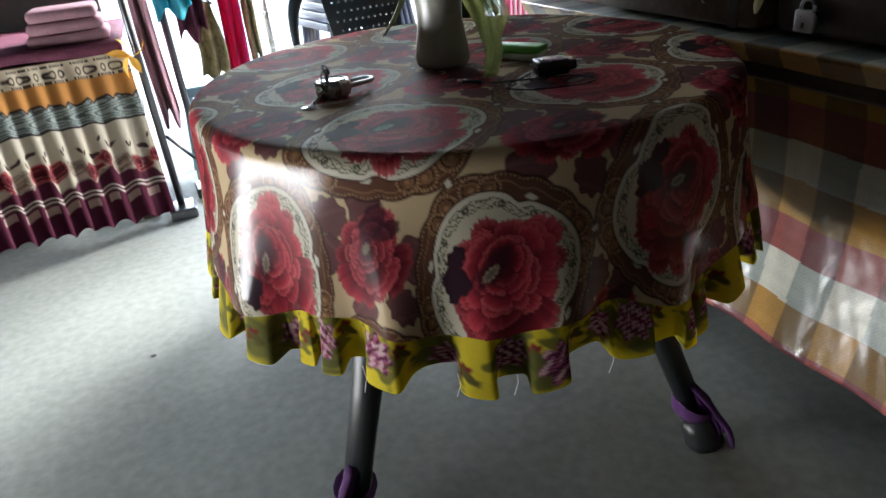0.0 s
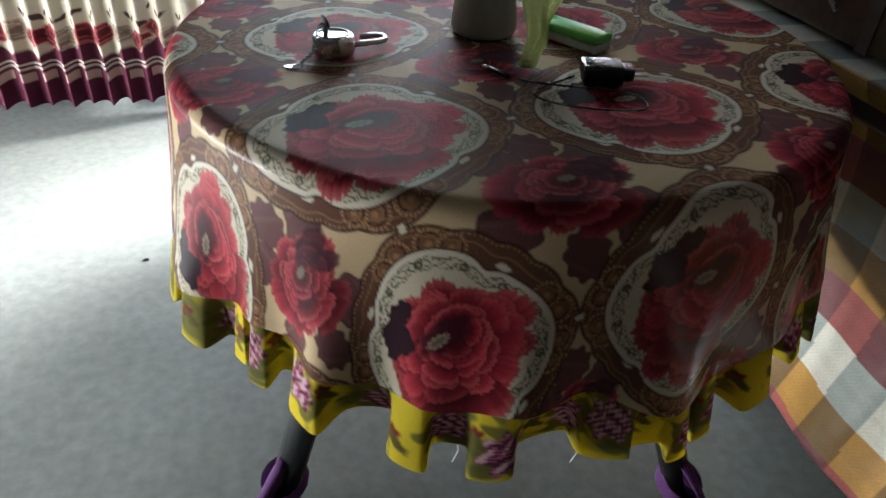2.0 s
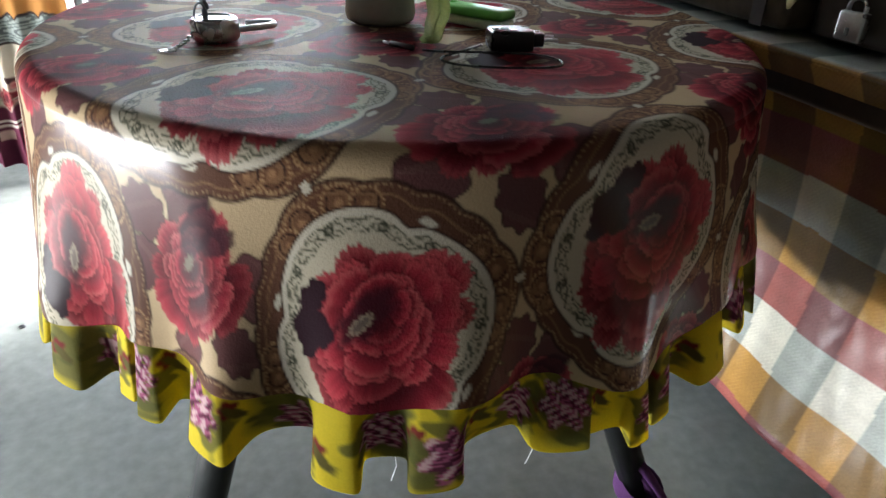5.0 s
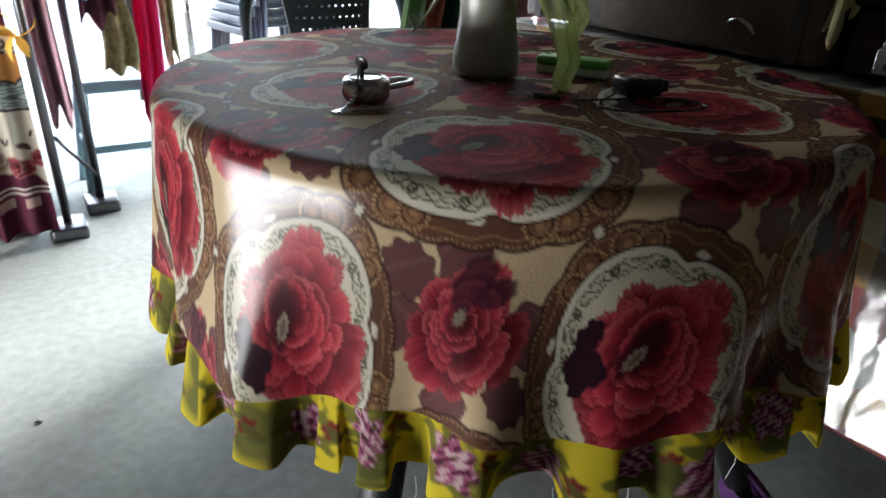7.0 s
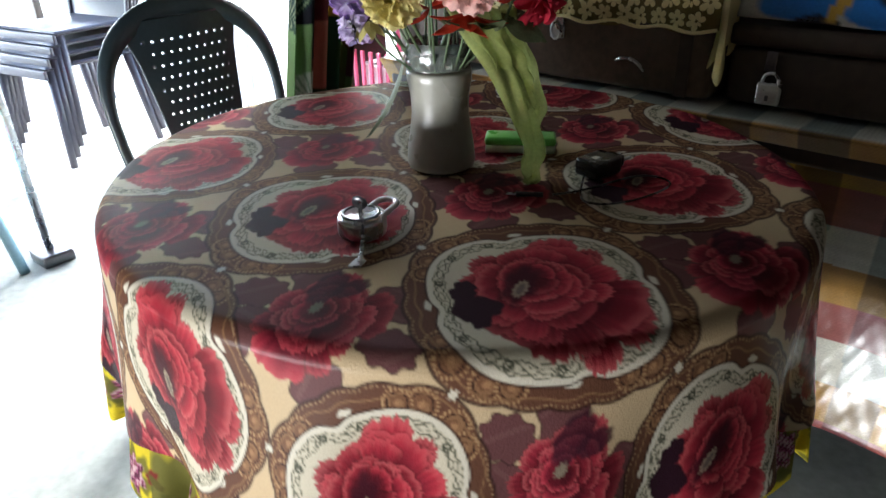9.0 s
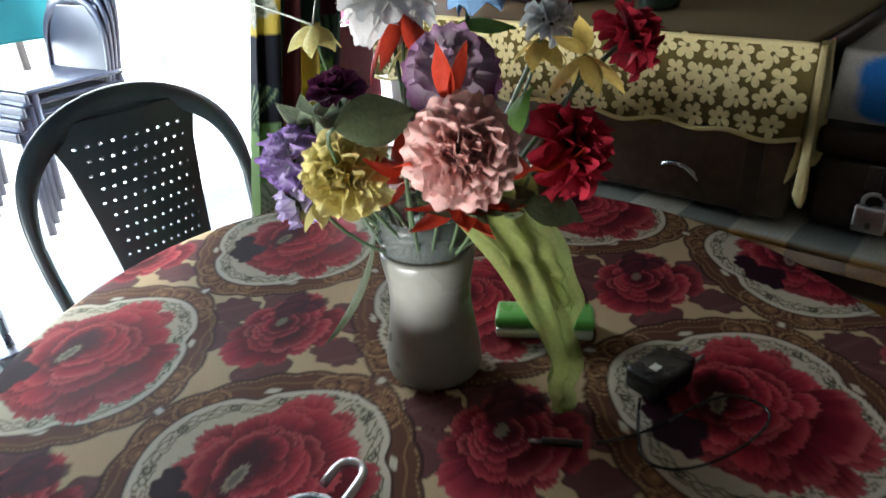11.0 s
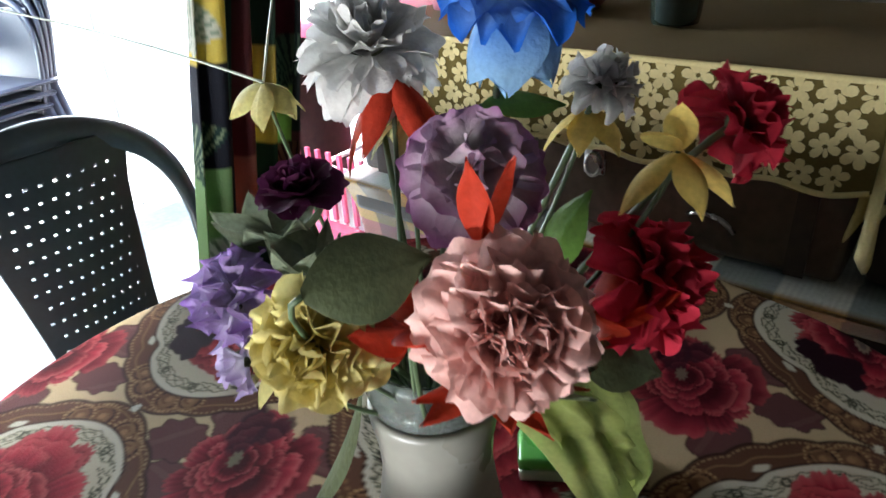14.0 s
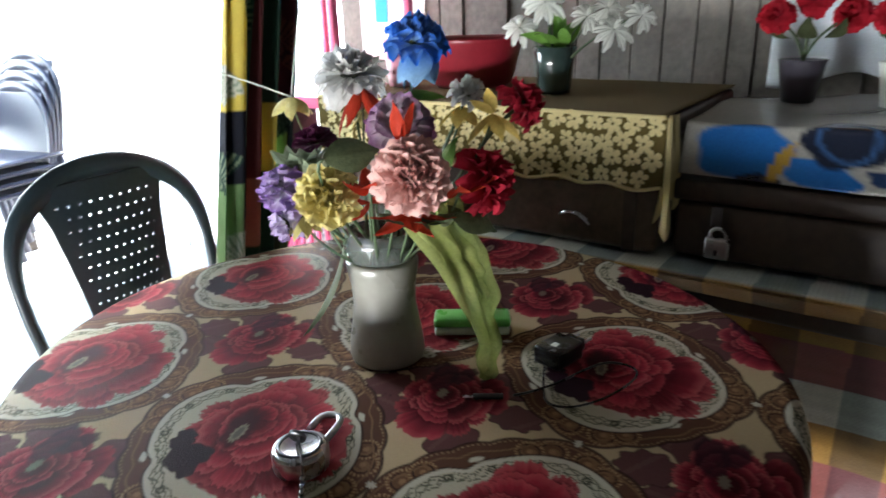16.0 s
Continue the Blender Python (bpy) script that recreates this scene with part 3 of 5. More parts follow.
# ---- things on the table ----
def vase():
    t = thing("vase", "waisted grey glass jar used as a flower vase", "vase", pose(0.232, 0.322, 0.706))
    part("body", lathe(bmesh.new(), [(0.001, 0.003), (0.038, 0.0), (0.046, 0.004), (0.0485, 0.012), (0.047, 0.03), (0.043, 0.055), (0.0395, 0.08), (0.0405, 0.105), (0.044, 0.125), (0.045, 0.135), (0.043, 0.142), (0.041, 0.136), (0.036, 0.08), (0.04, 0.02), (0.001, 0.012)], 48), M_VASE, t)
    part("neck", lathe(bmesh.new(), [(0.043, 0.141), (0.0425, 0.15), (0.045, 0.152), (0.0425, 0.156), (0.045, 0.16), (0.0425, 0.164), (0.0445, 0.168), (0.043, 0.176), (0.0405, 0.177), (0.040, 0.15), (0.041, 0.143)], 48), M_GLASS, t, "clear threaded glass neck")


def petal(bm, m, length, width, curl=0.6, ruffle=0.0, cup=0.3, nu=7, nv=6, tip=0.5, freq=9.0, ph=0.0):
    """One petal or leaf from the origin along y, curling up towards z; tip 0: a broad rounded end, 1: a point."""
    g = []
    for i in range(nu + 1):
        u = i / nu
        if tip < 0.2:
            w = width * (0.16 + 0.84 * math.sin(min(u * 1.12, 1.0) * math.pi / 2) ** 1.2)
        else:
            w = width * max(math.sin(math.pi * (0.05 + 0.94 * u ** (0.75 + 0.3 * tip))), 0.02)
        row = []
        for j in range(nv + 1):
            v = 2 * j / nv - 1
            uu = u * (1 - (0.34 * v * v * u if tip < 0.2 else 0.0)) * (1 + (0.05 * math.sin(freq * 1.7 * v + ph) * u * u if ruffle else 0))
            a = curl * uu
            rf = ruffle * u * u * math.sin(freq * v + ph)
            row.append(bm.verts.new(m @ Vector((v * w, length * uu * math.cos(a) + 0.3 * rf, length * uu * math.sin(a) + cup * w * v * v + rf))))
        g.append(row)
    for a, b in zip(g, g[1:]):
        for j in range(nv):
            bm.faces.new((a[j], a[j + 1], b[j + 1], b[j]))


def aim(place, way, spin=0.0):
    q = Vector(way).to_track_quat("Z", "Y").to_matrix().to_4x4()
    return Matrix.Translation(place) @ q @ Matrix.Rotation(spin, 4, "Z")


def full_bloom(bm, m, R, rings, seed, ruffle=0.12, wide=0.5, flatness=0.15):
    """A ruffled carnation or peony head: rings of petals from spread to upright."""
    r = random.Random(seed)
    for k, n in enumerate(rings):
        f = k / max(len(rings) - 1, 1)
        for i in range(n):
            a = 6.28319 * (i + r.uniform(-0.25, 0.25)) / n + k
            tilt = flatness + (1.35 - flatness) * f + r.uniform(-0.12, 0.12)
            mm = m @ Matrix.Rotation(a, 4, "Z") @ Matrix.Translation((0, R * 0.05, R * 0.10 * f)) @ Matrix.Rotation(tilt, 4, "X")
            petal(bm, mm, R * (1.0 - 0.30 * f) * r.uniform(0.88, 1.08), R * wide * (1 - 0.35 * f), 0.35 - 0.9 * (1 - f), R * ruffle, 0.25, 9, 18, 0.1, 4.8 + 3.6 * r.random(), r.uniform(0, 6))


def two_tone(name, inner, outer, R, noise_amount=0.35):
    """Dyed silk: one colour at the heart, another at the rim."""
    m = cloth_mat(name, outer, 0.3, rough=0.75, vary=0.14, scale=60, fine=300)
    nt = m.node_tree
    tc = nt.nodes.new("ShaderNodeTexCoord")
    ln = nt.nodes.new("ShaderNodeVectorMath")
    ln.operation = "LENGTH"
    nt.links.new(tc.outputs["Object"], ln.inputs[0])
    mr = nt.nodes.new("ShaderNodeMapRange")
    mr.inputs["From Min"].default_value, mr.inputs["From Max"].default_value = 0.35 * R, 1.0 * R
    nt.links.new(ln.outputs["Value"], mr.inputs["Value"])
    mix = nt.nodes.new("ShaderNodeMix")
    mix.data_type = "RGBA"
    mix.inputs[6].default_value, mix.inputs[7].default_value = (*inner, 1), (*outer, 1)
    nt.links.new(mr.outputs[0], mix.inputs[0])
    for n in nt.nodes:
        if n.bl_idname == "ShaderNodeVectorMath" and n.operation == "SCALE":
            nt.links.new(mix.outputs[2], n.inputs[0])
    return m


MOUTH = Vector((0.232, 0.322, 0.86))


def flower(name, label, place, way, R, rings, material, seed, ruffle=0.12, wide=0.5, flatness=0.15, leaves=(), sepal=True):
    place, way = Vector(place), Vector(way).normalized()
    t = thing(name, label, "flower", Matrix.Translation(place), group="artificial flowers in the vase")
    bm = bmesh.new()
    full_bloom(bm, aim((0, 0, 0), way), R, rings, seed, ruffle, wide, flatness)
    part("blossom", bm, material, t)
    foot = MOUTH + Vector((random.Random(seed).uniform(-0.02, 0.02), random.Random(seed + 1).uniform(-0.02, 0.02), -0.06)) - place
    bm = bmesh.new()
    tube(bm, bend(-way * R * 0.1, -way * max(R * 1.4, 0.05), foot, 12), 0.0022, 6)
    part("stem", bm, M_STEM, t)
    if sepal:
        bm = bmesh.new()
        for i in range(5):
            petal(bm, aim(-way * R * 0.14, way, i * 1.257) @ Matrix.Rotation(0.5, 4, "X"), R * 0.5, R * 0.17, 0.3, 0, 0.3, 4, 3, 0.6)
        part("sepal", bm, M_LEAF, t)
    return t


def spray(name, label, place, ways, L, W, material, seed, curl=-0.6, tip=0.6, joined=True):
    """Long petals or leaves that spread from one point, each a part."""
    t = thing(name, label, "flower", Matrix.Translation(place), group="artificial flowers in the vase")
    r = random.Random(seed)
    for w in ways:
        bm = bmesh.new()
        petal(bm, aim((0, 0, 0), w, r.uniform(-0.5, 0.5)) @ Matrix.Rotation(1.5708, 4, "X"), L * r.uniform(0.85, 1.1), W, curl, 0.003, 0.35, 9, 6, tip)
        part("petal", bm, material, t)
    bm = bmesh.new()
    tube(bm, bend((0, 0, 0), Vector((0, 0, -0.04)), MOUTH + Vector((r.uniform(-0.02, 0.02), r.uniform(-0.02, 0.02), -0.05)) - Vector(place), 10), 0.0016, 6)
    part("stem", bm, M_STEM, t)
    return t


def leaf(label, place, way, L, W, material, spin=0.0, curl=0.3, root=None):
    t = thing("leaf_spray", label, "leaf", Matrix.Translation(place), group="artificial leaves in the vase")
    bm = bmesh.new()
    petal(bm, aim((0, 0, 0), way, spin) @ Matrix.Rotation(1.5708, 4, "X"), L, W, curl, 0.002, 0.25, 10, 8, 0.5)
    part("blade", bm, material, t)
    bm = bmesh.new()
    tube(bm, bend((0, 0, 0), -Vector(way).normalized() * 0.03, MOUTH + Vector((0.01, 0.0, -0.05)) - Vector(place), 8), 0.0016, 6)
    part("stem", bm, M_STEM, t)


def bouquet():
    pink = two_tone("pink_silk", (0.62, 0.3, 0.27), (0.78, 0.5, 0.45), 0.04)
    yellow = two_tone("yellow_silk", (0.56, 0.46, 0.12), (0.68, 0.6, 0.26), 0.033)
    red = two_tone("red_silk", (0.2, 0.008, 0.015), (0.4, 0.02, 0.04), 0.034)
    lilac = two_tone("lilac_silk", (0.66, 0.64, 0.72), (0.3, 0.17, 0.46), 0.03)
    plum = two_tone("plum_silk", (0.05, 0.008, 0.025), (0.09, 0.018, 0.06), 0.03)
    carn = two_tone("purple_white_silk", (0.6, 0.56, 0.56), (0.27, 0.11, 0.24), 0.04)
    white = two_tone("white_silk", (0.55, 0.55, 0.53), (0.68, 0.68, 0.66), 0.04)
    blue = two_tone("blue_silk", (0.25, 0.42, 0.62), (0.015, 0.12, 0.5), 0.035)
    orange = cloth_mat("orange_red_silk", (0.44, 0.04, 0.018), 0.3, rough=0.55, vary=0.25, scale=40)
    palebl = two_tone("pale_blue_silk", (0.04, 0.17, 0.5), (0.22, 0.4, 0.6), 0.04)
    gold = cloth_mat("gold_silk", (0.66, 0.5, 0.14), 0.4, rough=0.6, vary=0.25, scale=40)
    pale = cloth_mat("pale_yellow_silk", (0.55, 0.5, 0.2), 0.35, rough=0.6, vary=0.25, scale=40)
    sage = cloth_mat("sage_silk", (0.2, 0.24, 0.16), 0.3, rough=0.7, vary=0.3, scale=40)
    flower("carnation", "large pale pink ruffled silk carnation in the vase", (0.172, 0.222, 0.972), (-0.62, -0.72, 0.3), 0.0425, (13, 13, 13, 12, 11, 9), pink, 1, 0.13, 0.5)
    flower("carnation", "soft yellow ruffled silk carnation in the vase", (0.138, 0.315, 0.946), (-0.85, -0.35, 0.25), 0.037, (10, 10, 9, 7, 5), yellow, 2, 0.16, 0.55)
    flower("carnation", "deep red silk carnation in the vase", (0.285, 0.205, 0.946), (0.3, -0.9, 0.25), 0.042, (10, 10, 9, 7, 5), red, 3, 0.14, 0.5)
    flower("stock_flower", "lilac and white ruffled silk flower in the vase", (0.148, 0.392, 0.942), (-0.85, 0.2, 0.2), 0.032, (8, 7, 6, 4), lilac, 4, 0.2, 0.55)
    flower("stock_flower", "small lilac ruffled silk flower low in the vase", (0.142, 0.385, 0.906), (-0.8, 0.3, -0.3), 0.026, (7, 6, 4), lilac, 44, 0.2, 0.55)
    flower("rose", "dark plum silk rose in the vase", (0.205, 0.393, 0.985), (-0.2, -0.1, 0.95), 0.027, (6, 6, 5, 4), plum, 5, 0.06, 0.7, 0.75)
    flower("pansy", "purple and white fan-shaped silk flower in the vase", (0.232, 0.283, 1.012), (-0.6, -0.5, 0.6), 0.04, (10, 9, 6), carn, 6, 0.08, 0.6, 0.2)
    flower("peony", "greyish white silk peony in the vase", (0.275, 0.392, 1.058), (-0.35, -0.25, 0.9), 0.046, (11, 10, 8, 6, 4), white, 7, 0.06, 0.42, 0.05)
    flower("iris", "bright blue silk flower with pale throat in the vase", (0.258, 0.276, 1.098), (-0.15, -0.2, 0.95), 0.037, (9, 9, 8, 6), blue, 8, 0.16, 0.55, 0.4)
    flower("carnation", "small white silk carnation in the vase", (0.35, 0.268, 1.032), (0.1, -0.4, 0.9), 0.027, (8, 8, 6, 4), white, 9, 0.16, 0.45)
    flower("carnation", "dark red silk carnation with yellow petals in the vase", (0.33, 0.182, 1.026), (0.55, -0.6, 0.45), 0.033, (9, 9, 7, 5), red, 10, 0.14, 0.5)
    down = lambda n, s, z: [Vector((math.cos(6.283 * i / n + s), math.sin(6.283 * i / n + s), z)) for i in range(n)]
    spray("lily", "drooping orange-red silk lily petals in the vase", (0.268, 0.368, 1.046), down(8, 0.3, -0.55), 0.062, 0.0078, orange, 1, 0.5)
    spray("iris", "pale blue drooping silk petals under a blue bloom", (0.258, 0.276, 1.098), down(6, 0.4, -1.1), 0.052, 0.02, palebl, 22, 0.25)
    spray("lily", "golden yellow silk lily petals in the vase", (0.352, 0.278, 1.018), down(6, 0.2, -0.25), 0.038, 0.010, gold, 2, 0.5)
    spray("lily", "golden silk lily petals beside a red carnation", (0.29, 0.196, 1.022), down(4, 0.9, -0.45) + [Vector((-0.2, -0.1, 1)), Vector((-0.5, 0.2, 0.6))], 0.042, 0.0085, gold, 3, 0.4)
    spray("lily", "pale yellow silk lily hanging in the vase", (0.262, 0.487, 1.03), down(6, 0.5, -0.35), 0.038, 0.011, pale, 4, 0.4)
    spray("lily", "pale yellow silk petals low in the vase", (0.145, 0.36, 0.915), down(5, 0.5, -0.5), 0.028, 0.009, pale, 5, 0.4)
    spray("lily", "orange-red silk leaves under the blossoms", (0.2, 0.25, 0.93), [(-0.9, 0.1, -0.3), (-0.6, -0.6, -0.7), (0.1, -0.9, -0.5), (0.5, -0.7, -0.6), (-0.3, -0.8, -0.9), (-0.8, 0.3, -0.8)], 0.05, 0.011, orange, 6, -0.3)
    spray("lily", "orange-red silk leaves round the vase neck", (0.19, 0.3, 0.93), [(-0.8, 0.6, 0.3), (-0.9, 0.35, -0.9), (0.7, -0.6, 0.1), (0.3, -0.6, 0.5)], 0.045, 0.010, orange, 7, -0.3)
    spray("lily", "single orange-red silk bud in the vase", (0.185, 0.245, 1.0), [(-0.1, -0.05, 1), (0.05, -0.12, 1)], 0.046, 0.009, orange, 8, 0.2)
    spray("leaf_spray", "dull sage silk leaves low in the vase", (0.175, 0.36, 0.955), down(8, 0.1, 0.5), 0.035, 0.010, sage, 9, -0.4)
    spray("leaf_spray", "dull green silk leaves at the back", (0.28, 0.33, 0.96), down(6, 0.4, 0.6), 0.04, 0.011, sage, 10, -0.4)
    spray("leaf_spray", "brownish silk leaves under the pink carnation", (0.215, 0.245, 0.915), down(9, 0.2, -0.15), 0.05, 0.013, M_LEAF, 11, -0.3)
    spray("leaf_spray", "pale sage silk leaves beside the plum rose", (0.185, 0.4, 0.965), down(8, 0.6, 0.15), 0.04, 0.012, sage, 12, -0.4)
    spray("lily", "orange-red silk leaves between the blossoms", (0.165, 0.275, 0.955), down(6, 0.8, 0.1), 0.042, 0.011, orange, 13, -0.3)
    spray("lily", "orange-red silk leaves beside the red carnation", (0.245, 0.215, 0.94), down(5, 0.1, 0.1), 0.045, 0.012, orange, 14, -0.3)
    spray("lily", "pale yellow silk petals beneath the white peony", (0.285, 0.372, 1.02), down(5, 0.9, -0.5), 0.045, 0.012, pale, 15, 0.4)
    leaf("broad olive green silk leaf", (0.115, 0.29, 0.995), (0.75, -0.62, 0.22), 0.06, 0.021, M_LEAF, 0.9)
    leaf("fresh green silk leaf under a blue flower", (0.245, 0.285, 1.045), (0.85, -0.6, 0.1), 0.052, 0.011, M_LEAF2, 0.5)
    leaf("dark green silk leaf beside the pink carnation", (0.262, 0.258, 0.945), (0.15, -0.2, 0.95), 0.055, 0.018, M_LEAF2, 0.4)
    leaf("long dark leaf hanging beside the jar", (0.19, 0.345, 0.87), (-0.25, 0.12, -0.95), 0.12, 0.016, M_LEAF, 0.3, -0.2)
    leaf("brown-green silk leaf low at the back of the vase", (0.245, 0.23, 0.925), (0.5, -0.75, -0.35), 0.07, 0.024, M_LEAF, 0.6)
    # thin wire stalks with pale tips
    for p, q in (((0.262, 0.487, 1.03), (0.42, 0.62, 1.14)), ((0.262, 0.487, 1.03), (0.14, 0.64, 1.095))):
        t = thing("wire_stalk", "thin pale plastic stalk of a silk flower", "stem", Matrix.Translation(p), group="bare stalks in the vase")
        bm = bmesh.new()
        tube(bm, bend((0, 0, 0), Vector(q) * 0.5 - Vector(p) * 0.5 + Vector((0, 0, 0.01)), Vector(q) - Vector(p), 10), 0.0011, 6, 0.0007)
        part("stalk", bm, M_CLEAR, t)


def ribbon():
    t = thing("ribbon", "pale green sheer ribbon hanging from the flowers to the table", "ribbon")
    for k, pts in enumerate((((0.205, 0.25, 0.93), (0.235, 0.222, 0.86), (0.262, 0.2, 0.79), (0.268, 0.192, 0.74), (0.262, 0.186, 0.712), (0.25, 0.18, 0.708)),
                             ((0.24, 0.225, 0.93), (0.268, 0.21, 0.86), (0.292, 0.205, 0.80), (0.285, 0.2, 0.77), (0.27, 0.195, 0.75)),
                             ((0.21, 0.225, 0.91), (0.24, 0.212, 0.86), (0.265, 0.205, 0.83), (0.275, 0.198, 0.80)))):
        pts = [Vector(p) for p in pts]
        n = 40
        X, Y, Z = (np.zeros((n, 9)) for _ in range(3))
        for i in range(n):
            f = i / (n - 1) * (len(pts) - 1.001)
            j = int(f)
            p = pts[j].lerp(pts[j + 1], f - j)
            w = (0.026, 0.020, 0.028)[k] * (1 - 0.72 * (i / n) ** 0.8)
            for v in range(9):
                a = (v / 4 - 1)
                X[i, v] = p.x + a * w * 0.8
                Y[i, v] = p.y - a * w * 0.6 + 0.005 * math.sin(a * 6 + i * 0.22 + k) + 0.003 * math.sin(i * 0.5)
                Z[i, v] = max(p.z + 0.003 * math.sin(a * 5 + i * 0.2), 0.7065)
        thicken(sheet("ribbon_tail", X, Y, Z, M_RIBBON, None, t), 0.0008)


def small_things():
    # green case
    m = pose(0.352, 0.267, 0.7065, 0, 0, math.degrees(math.atan2(-0.086, 0.055)))
    t = thing("plastic_case", "flat bright green plastic case with a pale lower half", "case", m)
    part("base", box(-0.052, -0.019, 0, 0.052, 0.019, 0.012, bevel=0.004), M_CLEAR, t, "pale plastic base")
    part("lid", box(-0.053, -0.020, 0.0125, 0.053, 0.020, 0.025, bevel=0.005), M_GREEN, t)
    # charger
    m = pose(0.338, 0.128, 0.7065, 0, 0, -12)
    t = thing("phone_charger", "black plug-in phone charger with a thin cable", "charger", m)
    part("body", box(-0.026, -0.020, 0, 0.026, 0.020, 0.024, bevel=0.004), M_CHARGER, t)
    part("plug_block", box(0.0262, -0.013, 0.004, 0.040, 0.013, 0.020, bevel=0.003), M_CHARGER, t)
    for y in (-0.0095, 0.0095):
        bm = bmesh.new()
        tube(bm, [(0.039, y, 0.012), (0.050, y, 0.012), (0.057, y, 0.012)], 0.0022, 10, 0.0019)
        part("pin", bm, M_STEEL, t)
    part("rating_mark", box(-0.012, -0.004, 0.0242, -0.002, 0.004, 0.0246), M_POT, t, "small pale printed mark", smooth=False)
    bm = bmesh.new()
    pts = [(-0.026, 0, 0.008), (-0.045, -0.012, 0.004), (-0.075, -0.035, 0.003), (-0.095, -0.055, 0.003), (-0.085, -0.08, 0.003), (-0.04, -0.098, 0.003), (0.02, -0.1, 0.003), (0.045, -0.088, 0.003), (0.038, -0.055, 0.004), (0.0, -0.045, 0.006), (-0.06, -0.04, 0.006), (-0.1, -0.022, 0.003), (-0.125, -0.004, 0.003)]
    sm = []
    for a, b, c in zip(pts, pts[1:], pts[2:]):
        A, B, C = Vector(a), Vector(b), Vector(c)
        sm += bend((A + B) / 2, B, (B + C) / 2, 5)[:-1]
    tube(bm, sm, 0.0014, 6)
    part("cable", bm, M_CHARGER, t)
    bm = bmesh.new()
    tube(bm, [(-0.118, -0.011, 0.004), (-0.128, 0.0, 0.004), (-0.142, 0.014, 0.004)], 0.0035, 8)
    tip = part("cable_plug", bm, M_CHARGER, t)
    bm = bmesh.new()
    tube(bm, [(-0.141, 0.013, 0.004), (-0.15, 0.023, 0.004)], 0.0018, 8)
    part("metal_tip", bm, M_STEEL, tip)
    # round padlock with its keys
    m = pose(0.008, 0.252, 0.7065, 0, 0, 18)
    t = thing("disc_padlock", "round steel padlock lying open with its keys", "padlock", m)
    part("body", lathe(bmesh.new(), [(0.001, 0.0), (0.024, 0.0), (0.0275, 0.003), (0.0285, 0.008), (0.0285, 0.02), (0.027, 0.0245), (0.0235, 0.0265), (0.022, 0.0255), (0.001, 0.0255)], 48), M_STEEL, t)
    part("face_ring", lathe(bmesh.new(), [(0.0215, 0.0255), (0.022, 0.0272), (0.0195, 0.0275), (0.019, 0.0256)], 40), M_DARKSTEEL, t)
    bm = bmesh.new()
    tube(bm, [(0.02, -0.012, 0.012), (0.05, -0.013, 0.012)] + [(0.062 + 0.013 * math.sin(a), -0.013 * math.cos(a), 0.012) for a in (0, 0.5, 1.0, 1.57, 2.1, 2.6, 3.14)] + [(0.045, 0.013, 0.012)], 0.0038, 10)
    part("shackle", bm, M_STEEL, t)
    bm = bmesh.new()
    tube(bm, [(-0.012, -0.006, 0.0255), (-0.012, -0.006, 0.038)], 0.0035, 8, flat=0.4)
    lathe(bm, [(0.003, -0.0012), (0.009, -0.0015), (0.009, 0.0015), (0.003, 0.0012), (0.003, -0.0012)], 20, Matrix.Translation((-0.012, -0.006, 0.045)) @ Matrix.Rotation(1.2, 4, "Y"))
    part("key", bm, M_DARKSTEEL, t)
    bm = bmesh.new()
    tube(bm, [Vector((-0.02 + 0.014 * math.cos(a) * 0.7, -0.012 + 0.006 * math.cos(a), 0.028 + 0.018 * math.sin(a))) for a in np.linspace(0, 6.2, 24)], 0.0012, 6)
    part("key_ring", bm, M_DARKSTEEL, t)
    bm = bmesh.new()
    for k in range(7):
        a = k / 6
        tube(bm, [(-0.03 - 0.032 * a, -0.018 - 0.012 * a, 0.012 * (1 - a) ** 2 + 0.003), (-0.036 - 0.032 * a, -0.020 - 0.012 * a, 0.012 * (1 - a) ** 2 + 0.003)], 0.003, 6, flat=0.6)
    add_box(bm, -0.078, -0.036, 0.0005, -0.060, -0.024, 0.003, 0.001)
    part("chain", bm, M_STEEL, t, "short steel chain with a second key")


# ---- along the wall ----
def brown_trunk():
    t = thing("metal_trunk", "brown painted metal trunk on the draped stand", "trunk")
    part("body", box(0.785, 0.150, 0.7015, 1.27, 0.93, 0.90, bevel=0.012), M_TRUNK, t)
    lid = part("lid", box(0.778, 0.145, 0.903, 1.275, 0.935, 0.945, bevel=0.012), M_TRUNK, t)
    part("hasp", box(0.7745, 0.455, 0.785, 0.7835, 0.485, 0.86, bevel=0.003), M_STEEL, t)
    bm = bmesh.new()
    tube(bm, [(0.772, 0.47 + 0.011 * math.cos(a), 0.80 + 0.016 * math.sin(a)) for a in np.linspace(0, 6.28, 18)], 0.0026, 6)
    part("hasp_loop", bm, M_STEEL, t)
    bm = bmesh.new()
    tube(bm, bend((0.781, 0.335, 0.755), (0.765, 0.30, 0.778), (0.781, 0.275, 0.742), 10), 0.0035, 6)
    part("side_handle", bm, M_STEEL, t)
    for y in (0.20, 0.88):
        part("corner_strap", box(0.7815, y - 0.012, 0.702, 0.7845, y + 0.012, 0.90), M_TRUNK2, t, smooth=False)


